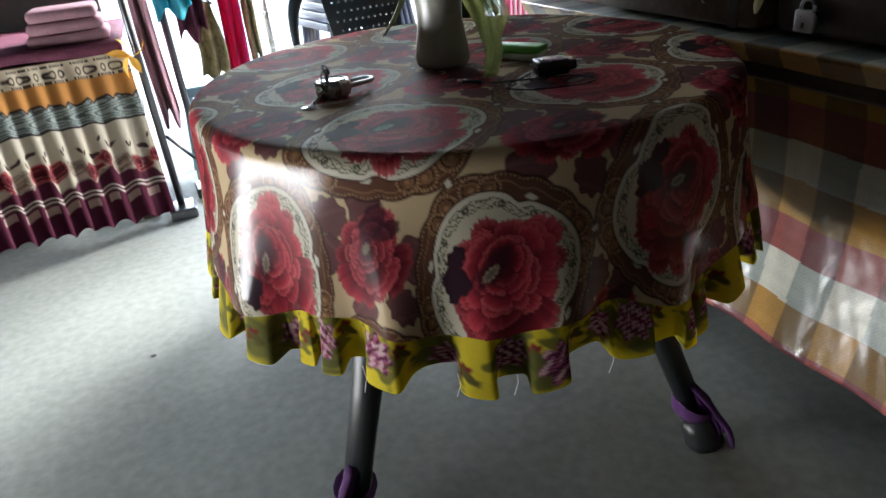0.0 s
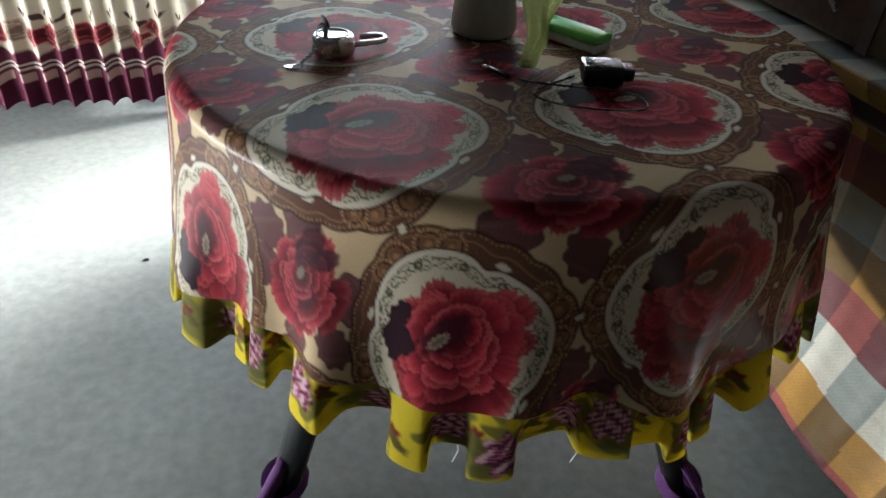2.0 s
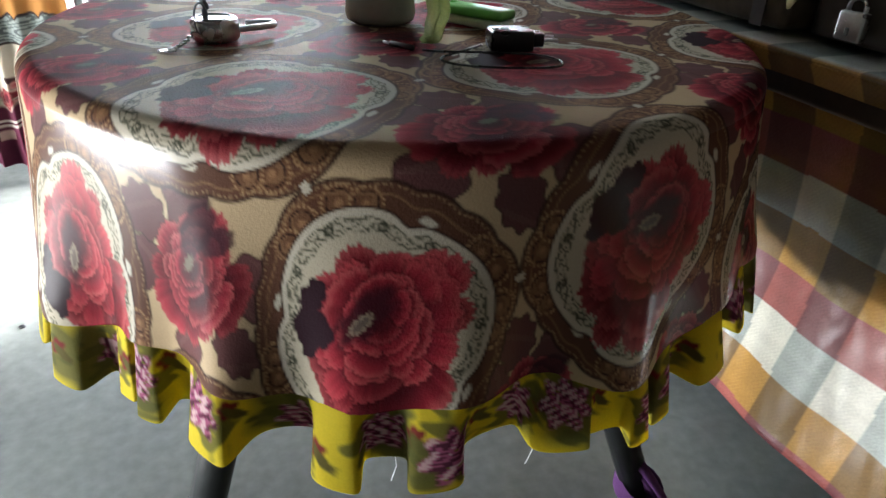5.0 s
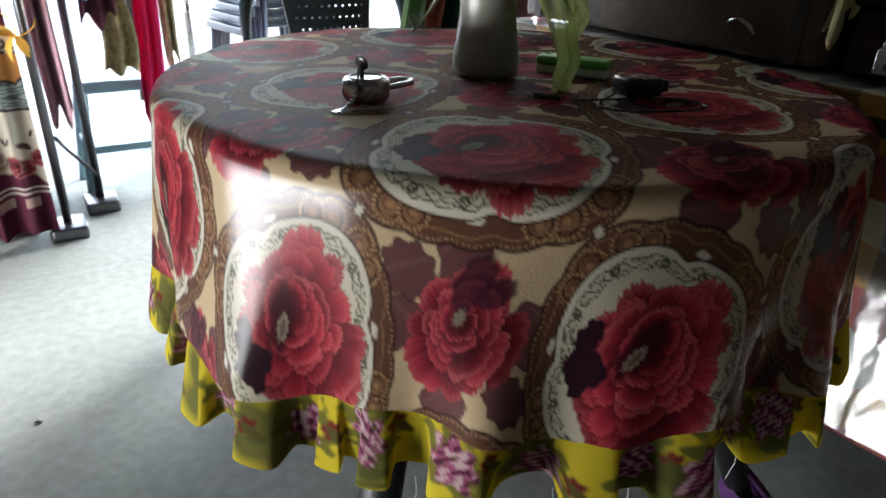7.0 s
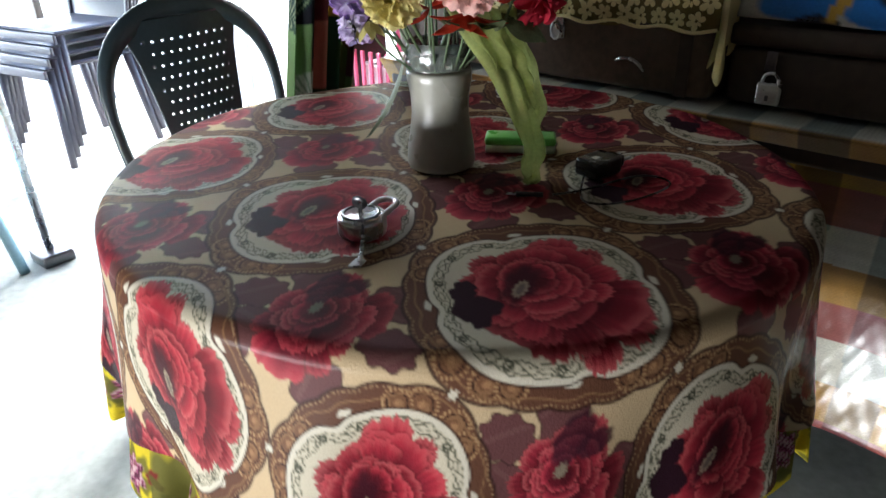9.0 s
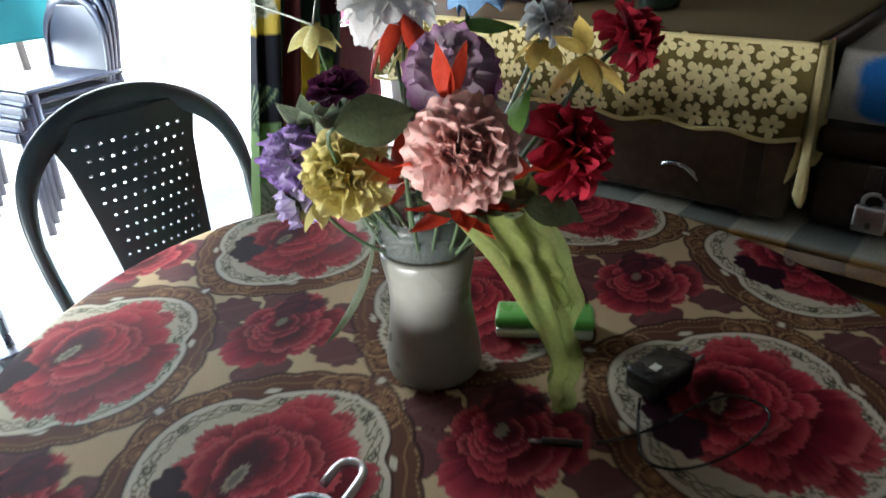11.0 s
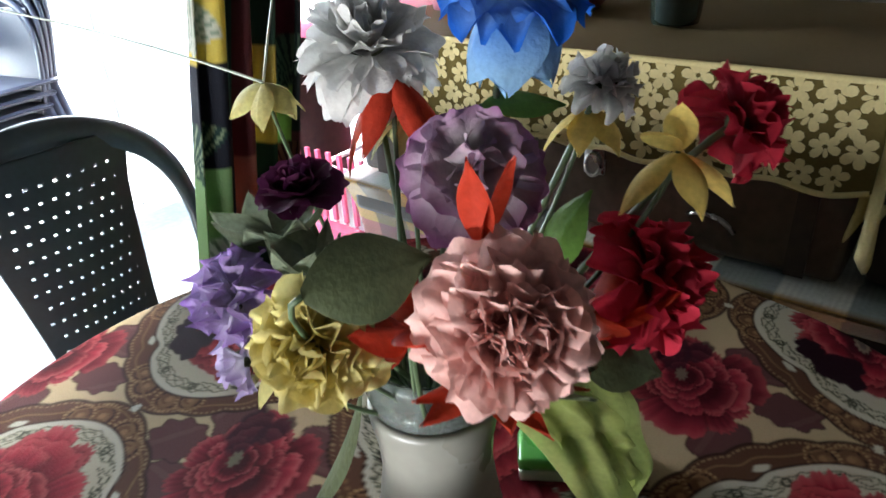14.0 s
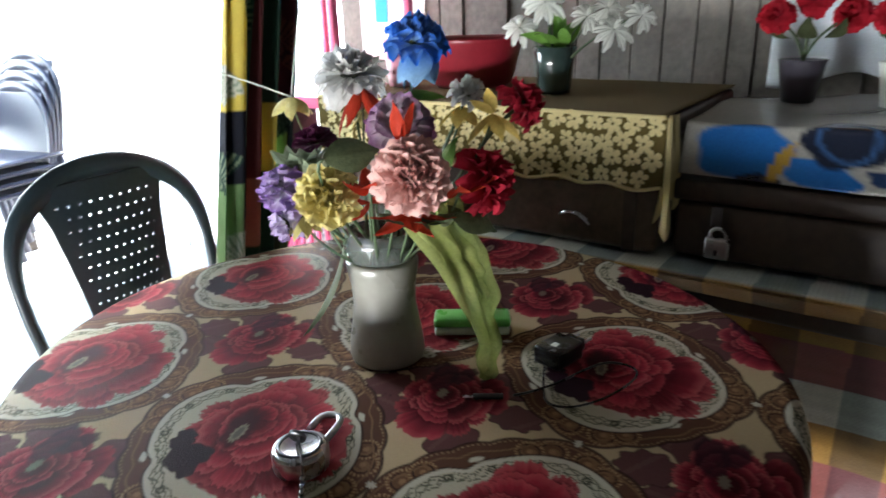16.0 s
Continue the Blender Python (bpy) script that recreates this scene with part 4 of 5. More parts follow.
def lace_cover():
    t = thing("lace_cover", "cream floral lace cloth over a brown cover on the trunk", "lace cloth")
    y = np.linspace(0.148, 0.94, 60)
    x = np.linspace(0.775, 1.28, 40)
    X, Y = np.meshgrid(x, y, indexing="ij")
    thicken(sheet("cover_top", X, Y, 0.951 + 0.002 * wob(X * 20, Y * 20, 3), M_TRUNKTOP, None, t, "plain brown cover"), 0.003)
    u, v = np.linspace(0, 1, 30), np.linspace(0.140, 0.945, 160)
    U, V = np.meshgrid(u, v, indexing="ij")
    hang = 0.125 + 0.006 * np.sin(V * 40)
    front = lambda U_, V_: 0.7665 - 0.006 * np.sin(V_ * 32 + 1) * U_ - 0.004 * U_
    thicken(sheet("net", front(U, V), V, 0.953 - U * hang, M_LACEBACK, None, t, "fine olive net"), 0.001)
    bm = bmesh.new()
    rs = random.Random(4)

    def motif(cy, cz, R, turn):
        for k in range(6):
            a = turn + k * 1.0472
            if k == 5:
                R2, w = R * 0.7, R * 0.16
            else:
                R2, w = R, R * 0.3
            pts = []
            for i in range(9):
                g = i / 9 * 6.283
                du, dv = R2 * 0.56 + R2 * 0.44 * math.cos(g), w * math.sin(g) * (1 + 0.3 * math.cos(g))
                yy, zz = cy + du * math.cos(a) - dv * math.sin(a), cz + du * math.sin(a) + dv * math.cos(a)
                pts.append(bm.verts.new((front(min(max((0.953 - zz) / 0.125, 0), 1), yy) - 0.0025 - 0.0015 * math.cos(g), yy, zz)))
            bm.faces.new(pts)
    n = 0
    for row in range(4):
        for col in range(22):
            cy = 0.16 + col * 0.0362 + (row % 2) * 0.018 + rs.uniform(-0.003, 0.003)
            if cy < 0.935:
                motif(cy, 0.938 - row * 0.031 + rs.uniform(-0.003, 0.003), 0.0185 * rs.uniform(0.9, 1.1), rs.uniform(0, 6.28))
    tagged(part("lace_motif", bm, M_LACE, t, "cream embroidered flowers", smooth=False), kind="stuff")
    bm = bmesh.new()
    for z, r in ((0.952, 0.004), (0.829, 0.0035)):
        tube(bm, [(front(1 if z < 0.9 else 0, yy) - 0.002, yy, z + 0.004 * math.sin(yy * 60) * (z < 0.9)) for yy in np.linspace(0.142, 0.944, 90)], r, 6)
    part("scalloped_edge", bm, M_LACE, t)
    # hanging corner at the near end
    u, v = np.linspace(0, 1, 30), np.linspace(0, 1, 24)
    U, V = np.meshgrid(u, v, indexing="ij")
    X = 0.768 + 0.05 * V + 0.012 * np.sin(V * 14 + 3 * U) * U
    Y = 0.146 - 0.012 * np.sin(V * 9) * (0.4 + U) - 0.006
    Z = 0.952 - U * (0.20 - 0.05 * V) - 0.02 * np.sin(V * 14) * U
    thicken(sheet("corner_fold", X, Y, Z, M_LACE, None, t), 0.002)


def dark_trunk():
    t = thing("metal_trunk", "dark brown metal trunk with a steel padlock", "trunk")
    part("body", box(0.812, -0.78, 0.7015, 1.30, 0.128, 0.80, bevel=0.01), M_TRUNK2, t)
    part("lid", box(0.805, -0.785, 0.803, 1.305, 0.133, 0.842, bevel=0.01), M_TRUNK2, t)
    part("hasp", box(0.801, 0.045, 0.765, 0.8045, 0.063, 0.80, bevel=0.002), M_DARKSTEEL, t)
    t = thing("padlock", "small pale steel padlock hanging on the dark trunk", "padlock", pose(0.795, 0.047, 0.0))
    part("body", box(-0.007, -0.020, 0.7105, 0.007, 0.020, 0.748, bevel=0.004), M_STEEL, t)
    bm = bmesh.new()
    tube(bm, [(0, -0.013, 0.746), (0, -0.013, 0.752)] + [(0, -0.013 * math.cos(a), 0.753 + 0.012 * math.sin(a)) for a in np.linspace(0.2, 2.9, 9)] + [(0, 0.013, 0.752), (0, 0.013, 0.746)], 0.003, 8)
    part("shackle", bm, M_STEEL, t)
    part("keyhole", box(-0.0085, -0.003, 0.718, -0.0065, 0.003, 0.728, bevel=0.001), M_DARKSTEEL, t)
    t = thing("patterned_cloth", "pale folded cloth with blue and navy shapes on the dark trunk", "cloth")
    y, s = np.linspace(-0.78, 0.128, 120), np.linspace(0, 0.62, 90)
    S, Y = np.meshgrid(s, y, indexing="ij")
    f = np.clip(S / 0.13, 0, 1)
    X = np.where(S < 0.13, 0.812 + 0.03 * f, 0.842 + (S - 0.13) * 0.95)
    Z = np.where(S < 0.13, 0.853 + 0.085 * f, 0.938) + 0.010 * wob(Y * 16, S * 12, 4)
    Z = np.maximum(Z, 0.846)
    c = np.broadcast_to(np.array((0.34, 0.33, 0.29)), S.shape + (3,)).copy()
    for cy, cs, a, b, tn, col in ((0.03, 0.07, 0.075, 0.075, 0.2, (0.01, 0.13, 0.42)), (-0.09, 0.03, 0.06, 0.035, 0.4, (0.01, 0.13, 0.42)), (0.0, 0.0, 0.035, 0.02, 0, (0.006, 0.008, 0.016)), (-0.12, 0.11, 0.065, 0.06, -0.3, (0.006, 0.01, 0.025)), (-0.03, 0.05, 0.012, 0.05, 0.3, (0.42, 0.25, 0.03)), (-0.20, 0.03, 0.05, 0.02, 0.3, (0.01, 0.03, 0.09)), (-0.4, 0.08, 0.09, 0.07, 0.4, (0.01, 0.13, 0.42))):
        c = lay(c, soft(blob(Y, S, cy, cs, a, b, tn, 0.08, 5), 0.1), col)
    c = lay(c, soft(np.abs(blob(Y, S, -0.12, 0.11, 0.04, 0.045, -0.3, 0.05, 3)) - 0.1, 0.1) * 0.7, (0.03, 0.1, 0.25))
    thicken(sheet("cloth", X, Y, Z, CHECK, c, t), 0.004)


def wall_things():
    # upright boards on the east wall
    rs = random.Random(2)
    y = -2.1
    while y < 1.4:
        w = rs.uniform(0.055, 0.085)
        part("board", box(1.405 + rs.uniform(0, 0.012), y, 0.02, 1.43, min(y + w - 0.004, 1.45), 2.38, bevel=0.002), M_WALL, wall_e, smooth=False)
        y += w
    # vase with white daisies
    t = thing("vase", "dark glass vase with white artificial daisies", "vase", pose(0.99, 0.455, 0.955))
    part("body", lathe(bmesh.new(), [(0.001, 0), (0.034, 0), (0.036, 0.01), (0.04, 0.06), (0.047, 0.095), (0.044, 0.096), (0.036, 0.06), (0.001, 0.02)], 30), M_DARKGLASS, t)
    white = cloth_mat("white_petals", (0.75, 0.76, 0.7), 0.4)
    for x, yy, z, R in ((-0.02, 0.075, 0.135, 0.042), (-0.03, 0.01, 0.185, 0.05), (0.0, -0.07, 0.155, 0.038), (-0.03, -0.14, 0.13, 0.044), (0.01, -0.11, 0.17, 0.036), (0.03, 0.05, 0.2, 0.04), (-0.02, -0.19, 0.155, 0.036)):
        bm = bmesh.new()
        full_bloom(bm, aim((x, yy, z), (-0.7, -0.4 + yy, 0.5)), R, (9, 7), int(z * 1000), 0.05, 0.2, 0.1)
        b = part("daisy", bm, white, t)
        bm = bmesh.new()
        tube(bm, bend((x, yy, z), (x * 0.5, yy * 0.4, z * 0.8), (0, 0, 0.03), 8), 0.002, 5)
        part("stem", bm, M_STEM, b)
    for a in range(7):
        bm = bmesh.new()
        petal(bm, aim((0, 0, 0.09), (math.cos(a) * 0.6, math.sin(a * 2.1) * 0.8, 0.7), a) @ Matrix.Rotation(1.57, 4, "X"), 0.09, 0.016, -0.5)
        part("leaf", bm, M_LEAF2, t)
    # crimson basin behind the blue flower
    t = thing("basin", "crimson plastic basin on the trunk", "basin", pose(1.05, 0.70, 0.955))
    part("bowl", lathe(bmesh.new(), [(0.001, 0.0), (0.085, 0.0), (0.095, 0.01), (0.118, 0.10), (0.124, 0.108), (0.122, 0.112), (0.112, 0.104), (0.09, 0.012), (0.001, 0.008)], 48), M_CRIMSON, t)
    # pink rack and pierced pink cup past the trunk
    t = thing("plastic_rack", "pink plastic rack with open sides", "rack", pose(1.04, 1.155, 0.0))
    part("post", box(-0.16, -0.17, 0, -0.14, -0.15, 1.25, bevel=0.003), M_PINK, t)
    part("post", box(-0.16, 0.15, 0, -0.14, 0.17, 1.25, bevel=0.003), M_PINK, t)
    part("post", box(0.14, -0.17, 0, 0.16, -0.15, 1.25, bevel=0.003), M_PINK, t)
    part("post", box(0.14, 0.15, 0, 0.16, 0.17, 1.25, bevel=0.003), M_PINK, t)
    for z in (0.45, 0.90, 1.22):
        part("shelf", box(-0.165, -0.175, z, 0.165, 0.175, z + 0.03, bevel=0.004), M_PINK, t)
    for k in range(9):
        part("slat", box(-0.158, -0.15 + 0.033 * k, 0.50, -0.150, -0.14 + 0.033 * k, 0.66), M_PINK, t, smooth=False)
    t = thing("basket", "white plastic basket with barred sides on the pink rack", "basket", pose(1.03, 1.10, 0.4805))
    part("base", box(-0.12, -0.09, 0.0, 0.12, 0.09, 0.008, bevel=0.003), M_PALEPL, t)
    for z in (0.07, 0.135):
        bm = bmesh.new()
        tube(bm, [(-0.125, -0.095, z), (0.125, -0.095, z), (0.125, 0.095, z), (-0.125, 0.095, z), (-0.125, -0.095, z)], 0.006, 6)
        part("rim", bm, M_PALEPL, t)
    for k in range(9):
        part("bar", box(-0.122 + 0.028 * k, -0.098, 0.0, -0.106 + 0.028 * k, -0.093, 0.135), M_PALEPL, t, smooth=False)
    for k in range(6):
        part("bar", box(-0.128, -0.09 + 0.031 * k, 0.0, -0.123, -0.072 + 0.031 * k, 0.135), M_PALEPL, t, smooth=False)
    t = thing("cup", "pink plastic cup with pierced sides", "cup", pose(0.99, 0.865, 0.955))
    cup = part("wall", lathe(bmesh.new(), [(0.001, 0), (0.036, 0), (0.038, 0.01), (0.046, 0.11), (0.043, 0.11), (0.034, 0.008), (0.001, 0.006)], 30), M_PALEPINK, t)
    for k in range(24):
        a, z = 6.283 * k / 12 + 0.2 * (k // 12), 0.035 + 0.035 * (k // 12)
        bm = lathe(bmesh.new(), [(0.001, 0.001), (0.005, 0.001), (0.0055, 0.0)], 8, aim((math.cos(a) * (0.037 + z * 0.085), math.sin(a) * (0.037 + z * 0.085), z), (math.cos(a), math.sin(a), -0.08)))
        part("pierced_hole", bm, M_CRIMSON, cup)
    # striped plum bottle
    t = thing("bottle", "plum red bottle with pale bands", "bottle", pose(1.06, 1.45, 0.0))
    part("table", box(-0.08, -0.1, 0, 0.1, 0.1, 0.86, bevel=0.004), M_TRUNK2, t)
    part("body", lathe(bmesh.new(), [(0.001, 0.862), (0.036, 0.862), (0.038, 0.90), (0.03, 0.98), (0.028, 1.06), (0.001, 1.07)], 24), M_CRIMSON, t)
    for z in (0.905, 0.965):
        part("band", lathe(bmesh.new(), [(0.0375 - (z - 0.9) * 0.09, z), (0.0385 - (z - 0.9) * 0.09, z + 0.004), (0.037 - (z - 0.9) * 0.09, z + 0.009)], 24), M_POT, t)
    # flower pots on the dark trunk
    for x, yy, z, label, c in ((1.12, -0.17, 0.945, "white plastic pot with red artificial roses", M_POT), (1.14, 0.0, 0.945, "grey plastic pot with red artificial roses", M_GREYPL)):
        t = thing("flower_pot", label, "flower pot", pose(x, yy, z - 0.005), group="pots on the trunk")
        part("pot", lathe(bmesh.new(), [(0.001, 0.0), (0.03, 0.0), (0.042, 0.075), (0.044, 0.08), (0.040, 0.08), (0.001, 0.06)], 30), c, t)
        for k in range(3):
            px, py, pz = -0.05 + 0.03 * k, 0.05 - 0.06 * k + yy * 0.1, 0.16 + 0.03 * (k % 2)
            bm = bmesh.new()
            full_bloom(bm, aim((px, py, pz), (-0.8, 0.1, 0.4)), 0.034, (7, 6, 5, 4), 70 + k, 0.06, 0.6, 0.3)
            r = part("rose", bm, M_ROSE, t)
            bm = bmesh.new()
            tube(bm, bend((px, py, pz), (0, 0, 0.12), (0, 0, 0.06), 8), 0.0025, 5)
            part("stem", bm, M_STEM, r)
            bm = bmesh.new()
            petal(bm, aim((px * 0.5, py * 0.5, 0.12), (-0.6, 0.5 - k * 0.5, 0.2)) @ Matrix.Rotation(1.57, 4, "X"), 0.06, 0.018, -0.4)
            part("leaf", bm, M_LEAF, r)
    # pale gap in the boards behind the pots, a paper with blue shapes, a turquoise strip
    t = thing("paper", "pale paper print with faint blue and red shapes on the wall", "poster", pose(1.40, 1.22, 1.12))
    part("paper_sheet", box(-0.002, -0.13, -0.14, 0.001, 0.13, 0.2), M_POT, t, smooth=False)
    for y0, z0, w, h, c in ((0.04, 0.02, 0.05, 0.09, M_CYAN), (-0.05, -0.05, 0.04, 0.06, M_PINK), (-0.03, 0.08, 0.05, 0.05, M_CYAN)):
        part("printed_shape", box(-0.004, y0 - w / 2, z0 - h / 2, -0.0025, y0 + w / 2, z0 + h / 2), c, t, smooth=False)
    t = thing("wall_cloth", "turquoise strip of cloth hung on the wall boards", "cloth", pose(1.39, 0.28, 1.165))
    part("strip", box(-0.004, -0.16, 0, 0.004, 0.16, 0.12, bevel=0.003), M_TURQ, t)
    # the pale gap in the boards, made as a white sheet before them
    t = thing("pale_gap", "white sheet standing in for a pale gap in the wall boards", "cloth")
    yy, zz = np.linspace(-0.30, 0.1, 60), np.linspace(0, 1, 30)
    Zs, Ys = np.meshgrid(zz, yy, indexing="ij")
    thicken(sheet("cloth", 1.385 + 0.008 * np.sin(Ys * 60), Ys, 1.16 - Zs * (0.205 + 0.02 * np.sin(Ys * 21)), M_WHITE, None, t), 0.003)


M_DARKGLASS = mat("dark_glass", (0.03, 0.05, 0.045), 0.1, 0, 0.2, 10, 60, 0.02, 0.5)
M_PALEPINK = mat("pale_pink_plastic", (0.62, 0.25, 0.32), 0.4, 0, 0.1, 10, 60, 0.02)
M_ROSE = cloth_mat("rose_silk", (0.42, 0.015, 0.03), 0.3, vary=0.25, scale=40)
M_TURQ = cloth_mat("turquoise_cloth", (0.12, 0.35, 0.31), 0.2)


# ---- chairs ----
def plastic_chair(label, m, material, group="", pierced=True):
    """Armless moulded chair, its back towards +y; origin on the floor under the back."""
    t = thing("plastic_chair", label, "chair", m, group)
    lean = lambda z: 0.16 * (z - 0.44)
    arch = []
    for i in range(41):
        a = math.pi * i / 40
        x = -0.222 * math.cos(a)
        z = 0.655 + 0.218 * math.sin(a) ** 0.75
        arch.append((x, z))
    outline = [(-0.20, 0.44), (-0.212, 0.52), (-0.22, 0.6)] + arch + [(0.22, 0.6), (0.212, 0.52), (0.20, 0.44)]
    bm = bmesh.new()
    rings = []
    for i, (x, z) in enumerate(outline):
        x0, z0 = outline[max(i - 1, 0)]
        x1, z1 = outline[min(i + 1, len(outline) - 1)]
        d = Vector((x1 - x0, 0, z1 - z0)).normalized()
        nrm = Vector((d.z, 0, -d.x))
        topness = max(0.0, min(1.0, (z - 0.66) / 0.2))
        w = 0.018 + 0.022 * topness
        c = Vector((x, lean(z), z))
        rings.append([bm.verts.new(c + nrm * s * w + Vector((0, q * 0.006, 0))) for s, q in ((-0.1, -1.6), (1, -1), (1.04, 0), (1, 1), (-0.1, 1), (-0.16, 0))])
    for a, b in zip(rings, rings[1:]):
        for j in range(6):
            bm.faces.new((a[j], a[(j + 1) % 6], b[(j + 1) % 6], b[j]))
    part("back_frame", bm, material, t)
    # back panel, pierced in rows
    nu, nv = 72, 96
    bm = bmesh.new()
    g = []
    for i in range(nv + 1):
        z = 0.43 + 0.405 * i / nv
        f = (z - 0.43) / 0.405
        half = 0.085 + 0.05 * f ** 1.5 + 0.02 * max(0, f - 0.8) * 5 * 0.6 if pierced else 0.205 - 0.03 * f ** 3
        row = []
        for j in range(nu + 1):
            u = 2 * j / nu - 1
            row.append(bm.verts.new((u * half, lean(z) + 0.012 * u * u - 0.006, z)))
        g.append(row)
    for i in range(nv):
        for j in range(nu):
            hole = pierced and 12 < i < 86 and i % 6 == 1 and 6 < j < nu - 7 and (j + 3 * ((i // 6) % 2)) % 6 in (1, 2)
            if not hole:
                bm.faces.new((g[i][j], g[i][j + 1], g[i + 1][j + 1], g[i + 1][j]))
    thicken(part("back_panel", bm, material, t), 0.005)
    bm = bmesh.new()
    add_box(bm, -0.215, -0.42, 0.425, 0.215, 0.01, 0.445, 0.012)
    add_box(bm, -0.21, -0.43, 0.39, 0.21, -0.415, 0.43, 0.005)
    part("seat", bm, material, t)
    for sx in (-1, 1):
        for y0, y1 in ((-0.39, -0.42), (-0.01, 0.05)):
            bm = bmesh.new()
            tube(bm, [(sx * 0.19, y0, 0.43), (sx * 0.205, (y0 + y1) / 2, 0.2), (sx * 0.215, y1, 0.0)], 0.022, 10, 0.017)
            part("leg", bm, material, t)
    return t


def back_room():
    plastic_chair("dark green-black moulded plastic chair with a pierced back", pose(0.335, 1.085, 0, 0, 0, 3), M_BLACK)
    for k in range(4):
        plastic_chair("stacked grey-violet moulded plastic chair", pose(1.0 + 0.025 * k, 3.12, 0.045 * k, 0, 0, -80) , M_GREYPL, "stack of plastic chairs", False)
    t = thing("side_table", "table under a teal cloth by the doorway", "table", pose(0.78, 3.85, 0))
    part("top", box(-0.6, -0.35, 0.84, 0.42, 0.4, 0.868, bevel=0.006), M_TRUNK2, t)
    for x, y in ((-0.55, -0.3), (0.37, -0.3), (-0.55, 0.35), (0.37, 0.35)):
        part("leg", box(x - 0.02, y - 0.02, -0.02, x + 0.02, y + 0.02, 0.84, bevel=0.003), M_TRUNK2, t)
    t = thing("table_cover", "teal cloth hanging over the side table", "tablecloth", pose(0.78, 3.85, 0))
    y = np.linspace(0, 1, 60)
    s = np.linspace(-0.75, 0.2, 60)
    S, U = np.meshgrid(s, y, indexing="ij")
    X = -0.62 + U * 1.06
    thicken(sheet("cover", X, -0.36 - np.minimum(S, 0) * 1.0 - 0.01 * np.sin(X * 30) * np.clip(S, 0, 1) * 5, 0.874 - np.clip(S, 0, None), M_TEAL, None, t), 0.003)
    t = thing("basket", "shallow straw basket on the teal cloth", "basket", pose(0.72, 3.75, 0.878))
    part("weave", lathe(bmesh.new(), [(0.001, 0), (0.12, 0.0), (0.17, 0.06), (0.175, 0.065), (0.165, 0.062), (0.118, 0.008), (0.001, 0.008)], 40), M_OLIVE, t)
    # white sheets hung in the light
    for k, (x0, x1, y0) in enumerate(((1.30, 1.62, 2.86), (1.64, 2.35, 2.92))):
        t = thing("white_sheet", "white cotton sheet hanging in the doorway light", "sheet", group="hanging white sheets")
        u, v = np.linspace(0, 1, 40), np.linspace(0, 1, 80)
        U, V = np.meshgrid(u, v, indexing="ij")
        X = x0 + V * (x1 - x0)
        thicken(sheet("cloth", X, y0 + 0.015 * np.sin(X * 34 + 2 * U) + 0.01 * wob(X * 8, U * 3, k), 2.36 - U * (2.3 + 0.02 * np.sin(X * 15)), M_WHITE, None, t), 0.002)
        bm = bmesh.new()
        tube(bm, [(x0 - 0.02, y0, 2.362), (x1 + 0.02, y0, 2.362)], 0.006, 6)
        part("cord", bm, M_OLIVE, t)
        for x in (x0 - 0.015, x1 + 0.015):
            bm = bmesh.new()
            tube(bm, [(x, y0, -0.02), (x, y0, 2.37)], 0.009, 8)
            part("pole", bm, M_POT, t)


def leaf_curtain():
    t = thing("curtain", "curtain printed with green, yellow and maroon leaf blocks beside the table", "curtain")
    u, v = np.linspace(0, 1, 420), np.linspace(0, 1, 200)
    U, V = np.meshgrid(u, v, indexing="ij")
    Z = 2.34 - U * 2.1
    w = 0.42 * V
    X = 0.45 + 0.2 * np.clip(Z - 0.94, -0.4, 0.3) + 0.225 * V + 0.006 * np.sin(V * 22 + U * 3)
    Y = 0.885 + 0.022 * np.sin(V * 26 + 0.8 * np.sin(U * 5)) + 0.05 * V
    cols = ((0.0, (0.52, 0.42, 0.09), (0.012, 0.014, 0.022), (0.16, 0.27, 0.12)), (0.20, (0.06, 0.12, 0.10), (0.02, 0.02, 0.03), (0.11, 0.05, 0.04)), (0.36, (0.13, 0.04, 0.045), (0.30, 0.13, 0.10), (0.02, 0.05, 0.03)), (0.55, (0.03, 0.07, 0.05), (0.48, 0.38, 0.10), (0.03, 0.08, 0.05)), (0.72, (0.09, 0.02, 0.035), (0.28, 0.42, 0.16), (0.10, 0.12, 0.05)), (0.87, (0.02, 0.03, 0.03), (0.12, 0.04, 0.06), (0.16, 0.24, 0.1)))
    c = np.zeros(U.shape + (3,))
    for k, (v0, a, b, d) in enumerate(cols):
        zz = (Z + 0.07 * (k % 3)) % 0.66
        block = np.where((zz < 0.16)[..., None], np.array(d), np.where((zz < 0.30)[..., None], np.array(b), np.array(a)))
        c = np.where((V >= v0)[..., None], block, c)
    for k in range(26):
        rs = np.random.RandomState(k)
        cx, cz = rs.uniform(0, 0.42), 0.25 + k * 0.08
        ang = np.arctan2(Z - cz, w - cx)
        d = np.hypot(Z - cz, w - cx)
        fan = soft(d - 0.075, 0.004) * (np.cos(ang - rs.uniform(0.5, 2.5)) > 0.35)
        c = lay(c, fan * 0.9, ((0.10, 0.17, 0.12), (0.45, 0.47, 0.42), (0.17, 0.07, 0.06), (0.02, 0.05, 0.04))[k % 4])
        c = lay(c, fan * (np.sin(ang * 34) > 0.35), ((0.03, 0.05, 0.05), (0.2, 0.26, 0.2), (0.05, 0.02, 0.03), (0.2, 0.26, 0.16))[k % 4])
    thicken(sheet("cloth", X, Y, Z, CURTAIN, c, t), 0.002)
    bm = bmesh.new()
    tube(bm, [(0.40, 0.885, 2.35), (0.75, 0.94, 2.35)], 0.008, 8)
    part("rod", bm, M_STEEL, t)


